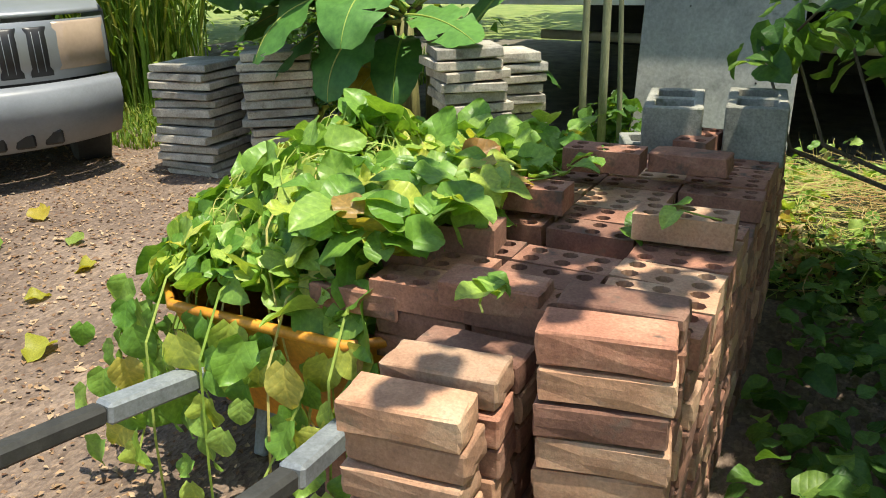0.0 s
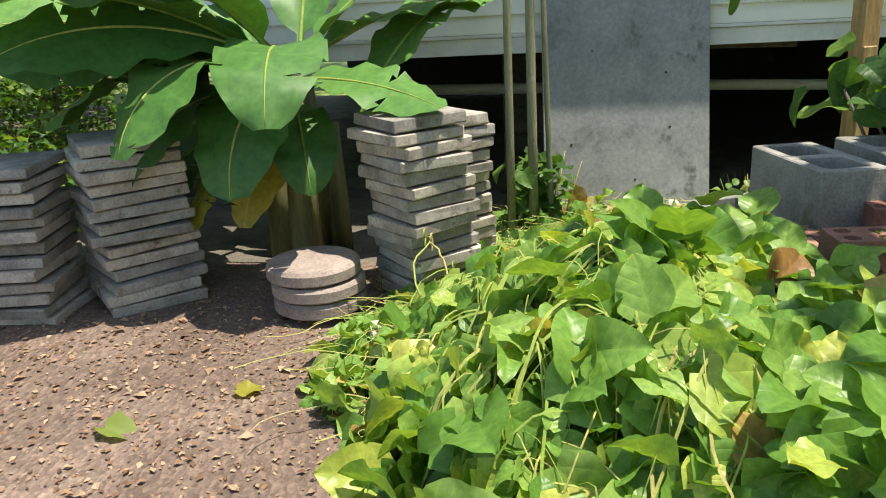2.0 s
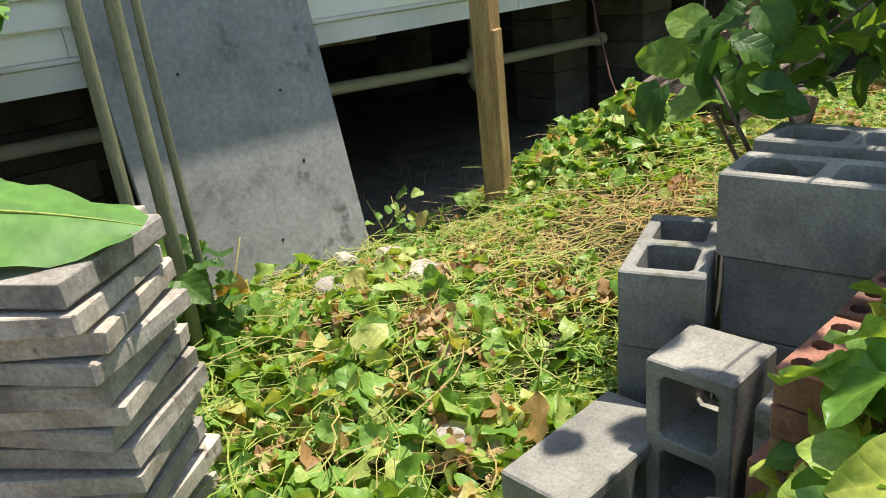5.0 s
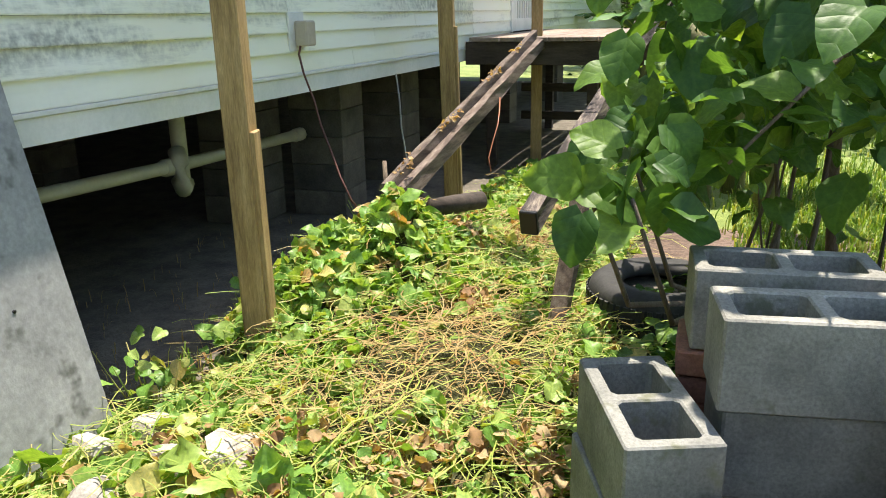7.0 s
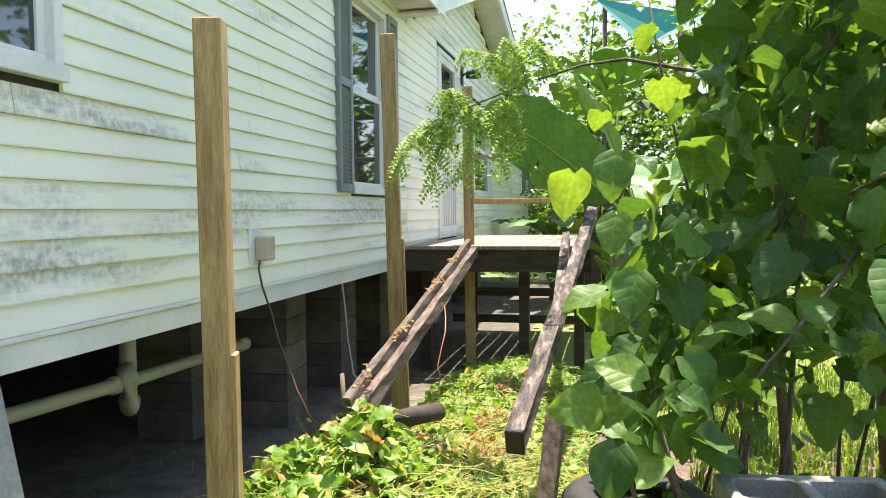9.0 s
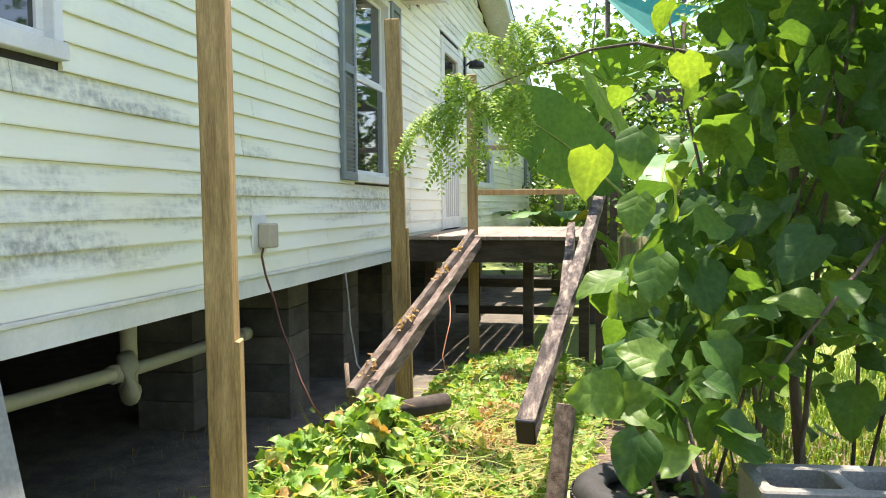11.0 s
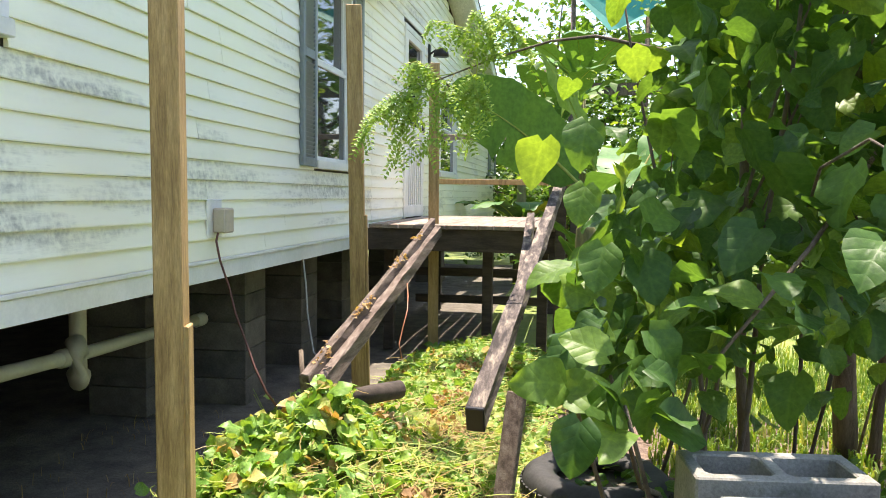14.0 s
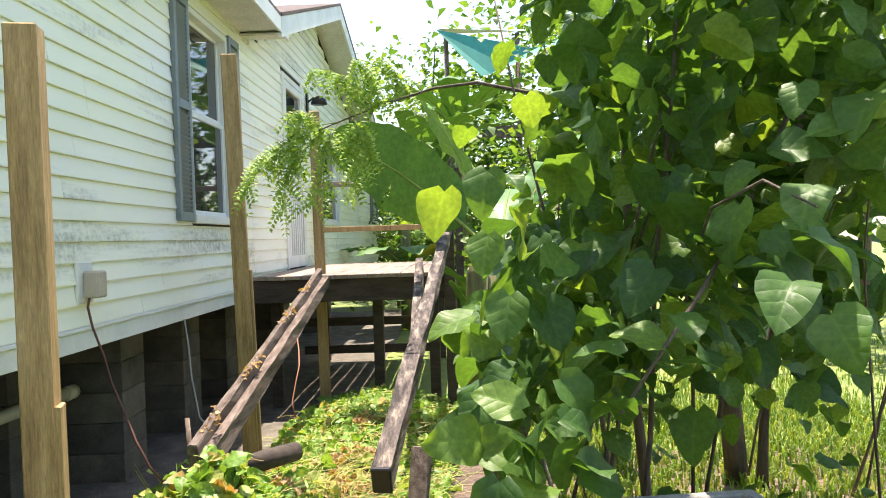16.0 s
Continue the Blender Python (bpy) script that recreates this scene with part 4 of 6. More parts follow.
# ---- paver stacks and round stones ----
def paver_stack(name, cx, cy, z0, n, size, rz, drift, label, th=.048):
    s = empty(name, (cx, cy, z0), rz)
    tagged(s, label, "paver stack", "stacks of square pavers")
    for k in range(n):
        bm = bmesh.new()
        a = size * random.uniform(.97, 1.02)
        u = k / max(1, n - 1)
        w = Matrix.Translation((drift[0] * u + random.uniform(-.02, .02), drift[1] * u + random.uniform(-.02, .02), k * (th + .006))) @ Matrix.Rotation(radians(random.uniform(-6, 6)), 4, "Z") @ Matrix.Rotation(radians(random.uniform(-1, 1)), 4, "X")
        box(bm, (-a / 2, -a / 2, 0), (a / 2, a / 2, th * random.uniform(.86, 1.05)), w, .005)
        for v in bm.verts:
            v.co += Vector((random.uniform(-.004, .004), random.uniform(-.004, .004), random.uniform(-.0025, .0025)))
        part("paver", bm, M_PAVER, s)
    return s


paver_stack("paver_stack", 1.56, -3.44, .04, 13, .41, 6, (0, 0), "stack of grey square concrete pavers on the soil")
paver_stack("paver_stack", 1.38, -2.98, .04, 14, .41, 40, (.02, 0), "taller stack of square concrete pavers with dark edges")
paver_stack("paver_stack", 1.30, -1.66, .02, 15, .345, 42, (.10, -.13), "leaning stack of pale square pavers with a leaf on top", .05)
paver_stack("paver_stack", 0.98, -1.60, .02, 14, .345, 44, (.10, -.10), "second stack of pale square pavers behind the first", .05)
rs = empty("round_stones", (1.53, -2.13, .04))
tagged(rs, "stack of round pinkish concrete stepping stones", "stepping stones")
for k in range(3):
    n, ox, oy = 30, random.uniform(-.012, .012), random.uniform(-.012, .012)
    vs = [(ox + (r + .006 * noise.noise((math.cos(q * .21) * 3, math.sin(q * .21) * 3, k))) * math.cos(q * 2 * math.pi / n), oy + r * math.sin(q * 2 * math.pi / n), .072 * k + z) for r, z in ((.185, 0), (.203, .012), (.203, .052), (.188, .066)) for q in range(n)]
    fs = [(g * n + q, g * n + (q + 1) % n, (g + 1) * n + (q + 1) % n, (g + 1) * n + q) for g in range(3) for q in range(n)] + [tuple(range(n))[::-1], tuple(range(3 * n, 4 * n))]
    pyd("stone", vs, fs, M_STONE, rs)
paver_stack("paver_stack", 1.98, -1.75, .02, 2, .20, 20, (0, 0), "small low pile of pale paver pieces in the vines", .05)

# ---- tyre planter ----
ty = empty("old_tyre", (1.99, 1.38, 0.02))
ty.scale = (1.12, 1.12, 1.12)
tagged(ty, "old black tyre lying flat as a planter", "tyre")
prof = [(.155, .02), (.16, .0), (.24, .0), (.275, .03), (.285, .06), (.285, .15), (.275, .18), (.24, .205), (.17, .195), (.15, .17), (.165, .15), (.235, .17), (.25, .13), (.25, .07), (.235, .03), (.17, .035)]
n = 40
vs = [(r * math.cos(2 * math.pi * i / n), r * math.sin(2 * math.pi * i / n), z) for i in range(n) for r, z in prof]
fs = [(i * len(prof) + k, ((i + 1) % n) * len(prof) + k, ((i + 1) % n) * len(prof) + (k + 1) % len(prof), i * len(prof) + (k + 1) % len(prof)) for i in range(n) for k in range(len(prof))]
pyd("carcass", vs, fs, M_RUBBER, ty, "", True)
treads = Soup()
for i in range(60):
    a = 2 * math.pi * i / 60
    for zc in (.065, .105, .145):
        m = Matrix.Rotation(a + zc, 4, "Z") @ Matrix.Translation((.286, 0, zc))
        treads.add([(0, -.010, -.014), (0, .010, -.014), (0, .010, .014), (0, -.010, .014), (.006, -.008, -.012), (.006, .008, -.012), (.006, .008, .012), (.006, -.008, .012)], [(4, 5, 6, 7), (0, 1, 5, 4), (1, 2, 6, 5), (2, 3, 7, 6), (3, 0, 4, 7)], m)
treads.make("tread", M_RUBBER, ty)
pyd("fill_soil", [(.24 * math.cos(a * .314), .24 * math.sin(a * .314), .12 + random.uniform(-.01, .02)) for a in range(20)], [tuple(range(20))], M_CRAWL, ty)

# ---- wheelbarrow ----
wb = empty("wheelbarrow", (3.4, -1.0, 0))
tagged(wb, "yellow wheelbarrow heaped with pulled vines, grey handles", "wheelbarrow")
bm = bmesh.new()
top = [(-.62, -.22), (-.45, -.40), (.40, -.42), (.50, -.30), (.50, .22), (.40, .34), (-.45, .32), (-.62, .14)]
low = [(-.42, -.12), (-.34, -.26), (.33, -.32), (.42, -.24), (.42, .16), (.33, .25), (-.34, .20), (-.42, .06)]
rings = [[bm.verts.new((a, b, z)) for a, b in pts] for pts, z in ((top, .50), (low, .20), ([(a * .97, b * .97) for a, b in low], .21), ([(a * .965, b * .965) for a, b in top], .50))]
for r0, r1 in zip(rings, rings[1:]):
    for k in range(8):
        bm.faces.new((r0[k], r0[(k + 1) % 8], r1[(k + 1) % 8], r1[k]))
bm.faces.new(rings[1])
bm.faces.new(rings[2])
part("tub", bm, M_YELLOW, wb)
vs, fs = tube_data([(a, b, .50) for a, b in top + top[:1]], .014, 8)
pyd("rim", vs, fs, M_YELLOW, wb, "", True)
for yy in (-.22, .29):
    beam("handle", (-.75, yy * .4, .16), (.80, yy, .385), .058, .052, M_STEEL, wb, .008)
    beam("grip", (.80, yy, .385), (1.05, yy * 1.02, .425), .05, .046, M_RUBBER, wb, .010)
    beam("leg", (.28, yy * .9, .30), (.36, yy * .9, 0.0), .04, .03, M_STEEL, wb, .004)
vs, fs = tube_data([(-.85, -.04, .19), (-.85, .04, .19)], [.19, .19], 22)
pyd("wheel", vs, fs, M_RUBBER, wb)
boxpart("tub_plate", (.30, -.20, .08), (.34, .22, .195), M_STEEL, wb, .004, None, "grey steel plate under the tub")


# ---- vegetation helpers ----
def leaf_meshes(name, datas, material):
    out = []
    for vs, fs in datas:
        me = bpy.data.meshes.new(name)
        me.from_pydata(vs, [], fs)
        me.shade_smooth()
        me.materials.append(material)
        at = me.attributes.new("blade", "FLOAT_VECTOR", "POINT")
        at.data.foreach_set("vector", np.array(vs, dtype=float).ravel())
        out.append(me)
    return out


def strew(thing, poses, datas, material, name="leaf", singles=280, rest="leaf_mass"):
    """The first poses become leaves of their own under the thing, the others one joined part."""
    mes = leaf_meshes(name, datas, material)
    inv = thing.matrix_world.inverted()
    for k, m in enumerate(poses[:singles]):
        ob = new(name, mes[k % len(mes)])
        ob.parent = thing
        ob.matrix_basis = inv @ m
    if len(poses) > singles:
        s = Soup()
        for k, m in enumerate(poses[singles:]):
            s.add(*datas[k % len(datas)], inv @ m)
        ob = s.make(rest, material, thing, "", True)
        ob["kind"] = "stuff"


def ribbon_data(pts, w):
    vs, fs = [], []
    pts = [Vector(p) for p in pts]
    for i, p in enumerate(pts):
        d = pts[min(i + 1, len(pts) - 1)] - pts[max(i - 1, 0)]
        s = d.cross(Vector((0.2, 0.3, 1))).normalized() * w
        vs += [p - s, p + Vector((0, 0, w * .8)), p + s]
    for i in range(len(pts) - 1):
        for k in (0, 1):
            fs.append((i * 3 + k, i * 3 + k + 1, i * 3 + k + 4, i * 3 + k + 3))
    return vs, fs


def wiggle(p, az, length, lift, n=6, bend=0.8, rr=random):
    pts, q, a = [], Vector(p), az
    for i in range(n):
        pts.append(q.copy())
        a += rr.uniform(-bend, bend)
        q = q + Vector((math.cos(a), math.sin(a), lift * (1 - 2 * i / n) + rr.uniform(-.15, .15))) * (length / n)
    return pts


def runner(p, az, length, n, turn, rr=random):
    """A smoothly winding stem on the level; the caller sets its heights."""
    pts, q, a, c = [], Vector(p), az, rr.uniform(-turn, turn)
    for i in range(n):
        pts.append(q.copy())
        c = max(-turn, min(turn, c + rr.uniform(-turn, turn) * .5))
        a += c
        q = q + Vector((math.cos(a), math.sin(a), 0)) * (length / n)
    return pts


# ---- heap of fresh vines on the wheelbarrow ----
def barrow_z(x, y):
    h = .30 * bell(x, y, 3.35, -1.10, .50, .42) + .10 * bell(x, y, 2.85, -1.25, .45, .45) + .12 * bell(x, y, 3.65, -1.05, .25, .35)
    return .44 - .7 * max(0, 2.75 - x) + h * (1 + .30 * noise.noise((x * 5, y * 5, 3.0)))


def barrow_edge(x, y):
    return ((x - 3.20) / .74) ** 2 + ((y + 1.06) / .53) ** 2


heap = empty("vine_heap", (3.3, -1.15, .5))
tagged(heap, "heap of fresh cut vines with large green leaves on the wheelbarrow", "vine heap")
rr = random.Random(5)
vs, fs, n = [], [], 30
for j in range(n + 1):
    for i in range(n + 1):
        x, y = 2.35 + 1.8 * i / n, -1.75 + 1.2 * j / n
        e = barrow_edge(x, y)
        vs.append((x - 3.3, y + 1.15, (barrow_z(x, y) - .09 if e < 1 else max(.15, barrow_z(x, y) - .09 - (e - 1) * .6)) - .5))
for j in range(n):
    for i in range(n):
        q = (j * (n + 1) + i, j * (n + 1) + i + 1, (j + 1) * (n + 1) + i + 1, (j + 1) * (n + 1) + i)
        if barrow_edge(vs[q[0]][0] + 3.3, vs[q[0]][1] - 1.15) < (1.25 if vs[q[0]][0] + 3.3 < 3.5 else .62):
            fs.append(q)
# dark green sheet below the leaves, coloured as the shade in their gaps
M_TANGLE_SHADE = rough_mat("tangle_shade", [(0.35, (0.03, 0.06, 0.012)), (0.65, (0.10, 0.14, 0.035))], 18, 60, .95, 1.0, .03, 0.0)
pyd("tangle", vs, fs, M_TANGLE_SHADE, heap, "", True)["kind"] = "stuff"
poses = []
while len(poses) < 2700:
    x, y = rr.uniform(2.58, 4.15), rr.uniform(-1.8, -.55)
    e = barrow_edge(x, y)
    if e > 1.15:
        continue
    z = barrow_z(x, y) - max(0, e - .8) * (.25 if x > 3.3 else .75) + rr.uniform(-.08, .06)
    if x > 3.70:
        z = max(z, .55 + rr.uniform(0, .05))
    if x > 3.88:
        continue
    out = Vector((x - 3.25, (y + 1.16) * 1.5, .9))
    nrm = out.normalized() + Vector((rr.gauss(.1, .9), rr.gauss(0, .9), rr.gauss(0, .4)))
    s = rr.choice((.045, .055, .06, .07, .08, .09, .115)) * rr.uniform(.85, 1.15)
    poses.append(orient((x, y, z), nrm, math.atan2(out.y, out.x) - 1.57 + rr.gauss(0, 1.0), s))
for k in range(250):
    x, y = rr.uniform(3.1, 3.86), rr.uniform(-.95, -.62)
    if x < 3.3 and y > -.72:
        continue
    poses.insert(rr.randrange(120), orient((x, y, rr.uniform(.68, .80)), (rr.gauss(.3, .4), rr.gauss(.3, .4), 1), rr.uniform(0, 6.28), rr.uniform(.07, .12)))
for k in range(150):
    x, y = rr.uniform(2.62, 3.25), rr.uniform(-1.05, -.66)
    poses.append(orient((x, y, rr.uniform(.67, .76)), (rr.gauss(0, .6), rr.gauss(0, .6), 1), rr.uniform(0, 6.28), rr.uniform(.06, .12)))
# hanging strands over the tub's lip
for bx, by, ln in ((3.94, -1.40, .34), (3.93, -1.24, .48), (3.93, -1.06, .14), (3.93, -.80, .30), (3.92, -.90, .26), (3.86, -1.48, .30), (3.70, -1.55, .25), (3.95, -1.33, .40), (3.95, -1.15, .24), (3.96, -.98, .22), (3.94, -.72, .34), (3.90, -.64, .24), (3.95, -1.46, .44)):
    for k in range(8):
        u = k / 8
        poses.insert(rr.randrange(120), orient((bx + .05 * u + rr.uniform(-.06, .06), by + rr.uniform(-.06, .06), .50 - ln * u), (1, rr.gauss(0, .5), .25), 3.14 + rr.gauss(0, .5), rr.uniform(.06, .11)))
strew(heap, poses, HEART + LOBED[:2], M_VINE)
stems = Soup()
for k in range(1050):
    x, y = rr.uniform(2.6, 4.0), rr.uniform(-1.65, -.65)
    if barrow_edge(x, y) > (.66 if x > 3.0 else .50):
        continue
    long = rr.random() < .25
    ln = rr.uniform(.30, .65) if long else rr.uniform(.08, .26)
    pts = runner((x, y, 0), rr.uniform(0, 6.28), ln, 18 if long else 9, .22 if long else .3, rr)
    lift, n = rr.uniform(.015, .07), len(pts)
    for i, p in enumerate(pts):
        e = barrow_edge(p.x, p.y)
        p.z = barrow_z(p.x, p.y) - max(0, e - .7) * .5 - .02 + (lift + .03) * math.sin(3.14 * i / (n - 1))
    stems.add(*ribbon_data(pts, rr.uniform(.0020, .0036) if long else rr.uniform(.0008, .0020)))
for bx, by, ln in ((3.99, -1.30, .50), (4.0, -1.12, .55), (3.97, -.95, .3), (3.95, -.80, .36)):
    stems.add(*ribbon_data([(bx - .25, by, .62), (bx - .08, by + .01, .58), (bx + .02, by + .02, .45), (bx + .05, by + .03, .45 - ln * .5), (bx + .03, by, .45 - ln)], .003))
o = stems.make("stem", M_STEM, heap, "thin pale green vine stems")
o.matrix_basis = heap.matrix_world.inverted()
for p0, az, ln in (((2.62, -1.55, .50), 3.6, .55), ((2.7, -1.45, .55), 3.9, .4), ((3.0, -.85, .6), 1.6, .4), ((2.5, -1.6, .42), 3.2, .35)):
    pts = wiggle(p0, az, ln, .35, 10, .35, rr)
    last = pts[-1]
    pts += [last + Vector((.03 * math.cos(t), .0, .03 * math.sin(t))) for t in (0, 1.2, 2.4, 3.6, 4.8)]
    tube("tendril", [p - Vector((3.3, -1.15, .5)) for p in pts], .0032, M_STEM, heap, 5, "curling pale tendril")

# ---- vine sprigs lying on the bricks ----
for sx, sy, sz, az, ln, nl in ((2.98, -.50, .735, .35, .50, 9), (3.40, -.32, .665, 2.6, .25, 3), (3.86, -.45, .70, .3, .20, 4), (3.25, -.62, .74, -.5, .45, 6), (3.42, -.18, .735, 1.2, .12, 2)):
    sprig = empty("vine_sprig", (sx, sy, sz))
    tagged(sprig, "green vine sprig dropped on top of the bricks", "vine sprig", "sprigs on the bricks")
    pts = wiggle((0, 0, .012), az, ln, .05, 6, .4, rr)
    tube("stem", pts, .0025, M_STEM, sprig, 5)
    ps = [Matrix.Translation((sx, sy, sz)) @ orient(pts[k % 6] + Vector((rr.gauss(0, .02), rr.gauss(0, .02), .004)), (rr.gauss(0, .2), rr.gauss(0, .2), 1), rr.uniform(0, 6.28), rr.uniform(.05, .085)) for k in range(nl)]
    strew(sprig, ps, HEART, M_VINE)

# ---- wilted vines on the ground ----
carpet = empty("vine_litter", (1.2, .6, 0))
tagged(carpet, "wilting pulled vines and straw spread over the ground", "vine litter")


def in_carpet(x, y):
    if x < .48 - .15 * (y < 0) - .21 * (.45 < y < 1.9) + .06 * noise.noise((0, y * 2, 1)) or x > 2.75:
        return False
    return heap_z(x, y) - ground_z(x, y) > .035


nx, ny = 48, 120
vs, fs = [], []
for j in range(ny + 1):
    for i in range(nx + 1):
        x, y = .20 + 2.6 * i / nx, -2.1 + 7.0 * j / ny
        vs.append((x - 1.2, y - .6, heap_z(x, y) - .03))
for j in range(ny):
    for i in range(nx):
        q = j * (nx + 1) + i
        if in_carpet(vs[q][0] + 1.2, vs[q][1] + .6):
            fs.append((q, q + 1, q + nx + 2, q + nx + 1))
M_LITTER = rough_mat("vine_litter_base", [(0.3, (0.03, 0.035, 0.012)), (0.5, (0.085, 0.09, 0.03)), (0.7, (0.17, 0.135, 0.06))], 14, 70, .95, 1.0, .03, 0.0)
pyd("matted_base", vs, fs, M_LITTER, carpet, "", True)["kind"] = "stuff"
rr = random.Random(11)
poses, straw, green = [], Soup(), Soup()


def dryness(x, y):
    """Where the vines have turned to straw."""
    return bell(x, y, 1.32, .45, .40, .62) + .6 * bell(x, y, 1.25, 1.9, .3, .5)


while len(poses) < 8200:
    x, y = rr.uniform(.22, 2.7), rr.uniform(-2.0, 4.8)
    if not in_carpet(x, y) or dryness(x, y) > rr.uniform(.1, .8):
        continue
    nrm = (rr.gauss(0, 1.0), rr.gauss(0, 1.0), 1)
    s = rr.choice((.03, .038, .046, .055, .07)) * rr.uniform(.85, 1.2) * (1.35 if x < 1.1 and 0.8 < y < 2.4 else 1.5 if y < -.5 else 1)
    poses.append(orient((x, y, heap_z(x, y) + rr.uniform(-.035, .045)), nrm, rr.uniform(0, 6.28), s))
for k in range(1300):
    x, y = rr.gauss(.70, .26), rr.gauss(1.05, .36)
    if x < .27 or y > 1.75:
        continue
    gx, gy = heap_z(x + .03, y) - heap_z(x - .03, y), heap_z(x, y + .03) - heap_z(x, y - .03)
    poses.append(orient((x, y, heap_z(x, y) + rr.uniform(-.02, .05)), (-gx / .06 + rr.gauss(0, .9), -gy / .06 + rr.gauss(0, .9), 1), rr.uniform(0, 6.28), rr.uniform(.045, .09)))
near = [m for m in poses if -1.4 < m.translation.y < 1.4]
far = [m for m in poses if not -1.4 < m.translation.y < 1.4]
strew(carpet, near + far, WILTED, M_WILT, singles=240)
for k in range(16000):
    x, y = rr.uniform(.25, 2.6), rr.uniform(-1.9, 4.2)
    if not in_carpet(x, y):
        continue
    dry = dryness(x, y)
    if rr.random() > .45 + dry * 1.2 + .3 * bell(x, y, 1.1, -.2, .6, .8):
        continue
    s = straw if rr.random() < .12 + .8 * dry else green
    ln = rr.uniform(.08, .30) if rr.random() < .8 else rr.uniform(.3, .6)
    s.add(*ribbon_data(wiggle((x, y, heap_z(x, y) + rr.uniform(-.01, .05)), rr.uniform(0, 6.28), ln * (.5 if x < 1.0 and y > .5 else 1), rr.uniform(-.05, .22), 7, .5, rr), rr.uniform(.0010, .0027)))
for s, nm, m in ((straw, "straw", M_STRAW), (green, "stem", M_STEM)):
    o = s.make(nm, m, carpet)
    o.matrix_basis = carpet.matrix_world.inverted()
    o["kind"] = "stuff"
brown = Soup()
CLUMPS = [(rr.gauss(1.45, .32), rr.gauss(-.6, .5)) for k in range(15)] + [(rr.gauss(1.15, .3), rr.gauss(2.0, .7)) for k in range(9)] + [(.75, -.35), (.95, -.75), (1.9, -1.35)]
for k in range(1100):
    cx, cy = CLUMPS[k % len(CLUMPS)]
    x, y = rr.gauss(cx, .06), rr.gauss(cy, .06)
    if in_carpet(x, y) and bell(x, y, .66, 1.05, .4, .5) < .3:
        brown.add(*rr.choice(WILTED), orient((x, y, heap_z(x, y) + rr.uniform(0, .06)), (rr.gauss(0, 1), rr.gauss(0, 1), 1), rr.uniform(0, 6.28), rr.uniform(.022, .05)))
o = brown.make("dead_leaf", M_DEAD, carpet, "curled brown dead leaves", True)
o.matrix_basis = carpet.matrix_world.inverted()
o["kind"] = "stuff"
for k, (x, y, s) in enumerate(((.78, -.42, .06), (.97, -.34, .08), (.60, -.25, .06), (.72, -.62, .055), (.50, -.40, .05), (1.75, -.95, .05))):
    bm = bmesh.new()
    bmesh.ops.create_icosphere(bm, subdivisions=2, radius=s)
    for v in bm.verts:
        v.co = Vector((v.co.x * 1.3, v.co.y, v.co.z * .6)) * (1 + .7 * noise.noise(v.co * 14 + Vector((k * 3, 0, 0))))
    ob = part("rock", bm, M_PAVER, None)
    ob.location = (x, y, heap_z(x, y) + .02)
    tagged(ob, "pale broken concrete lump among the vines", "rubble", "rubble lumps")

crumbs = Soup()
for k in range(80):
    u = rr.choice((.06, .10, .26, .30, .34, .55, .62, .8)) + rr.gauss(0, .02)
    p = Vector((.585, 1.60, .47)).lerp(Vector((.64, 4.70, 1.155)), u) + Vector((rr.gauss(.02, .02), 0, .07 + rr.uniform(0, .012)))
    crumbs.add(*rr.choice(WILTED), orient(p, (rr.gauss(0, .7), rr.gauss(0, .7), 1), rr.uniform(0, 6.28), rr.uniform(.012, .032)))
tagged(crumbs.make("leaf_litter", M_DEAD, None, "", True), "dead leaf crumbs caught on the stair timber", "leaf litter", kind="stuff")

# ---- large-leaved shrub ----
shrub = empty("large_leaved_shrub", (2.5, 1.4, 0))
tagged(shrub, "tall shrub with large heart-shaped green leaves and many stems", "shrub")
rr = random.Random(21)
U6 = (0, .2, .4, .6, .8, 1)
for k in range(12):
    bx, by = rr.uniform(2.15, 3.9), rr.uniform(1.1, 2.6)
    tx, ty, tz = bx + rr.gauss(.05, .4), by + rr.gauss(-.5, .4), rr.uniform(2.0, 3.6)
    pts = [Vector((bx + (tx - bx) * u ** 1.5 - 2.5 + rr.gauss(0, .03), by + (ty - by) * u ** 1.5 - 1.4 + rr.gauss(0, .03), tz * u)) for u in U6]
    r = rr.uniform(.005, .011)
    vs, fs = tube_data(pts, [r * (1.2 - .9 * u) for u in U6], 6)
    pyd("stem", vs, fs, M_BARK, shrub, "", True)
for (bx, by), (tx, ty), r in (((3.37, 2.55), (3.1, 1.7), .062), ((3.52, 2.45), (3.8, 1.8), .034), ((2.72, 2.0), (2.5, 1.2), .026)):
    vs, fs = tube_data([(bx - 2.5 + (tx - bx) * u ** 1.6 + rr.gauss(0, .02), by - 1.4 + (ty - by) * u ** 1.6, 3.2 * u) for u in U6], [r * (1.1 - .6 * u) for u in U6], 10)
    pyd("trunk", vs, fs, M_BARK, shrub, "", True)


def in_shrub(x, y, z):
    left = 1.88 if z < 1.2 else (1.94 if z < 1.62 else 2.08) + .13 * max(0, y)
    if x < left + .06 * math.sin(z * 7.1 + y * 3) or y > 3.2:
        return False
    floor = (.88 if y < .8 else .74) if x < 2.3 else min(.94, .70 + (x - 2.3) * 1.4)
    if x - .5 * y > 3.1 or (y < .9 and x > 2.75 + .3 * y and z < 1.6):
        return False
    face = .10 + .20 * math.sin(x * 3.3) + .16 * math.sin(z * 4.0 + x * 2)
    return z > floor + .25 * noise.noise((x * 3, y * 3, 4)) and y > face


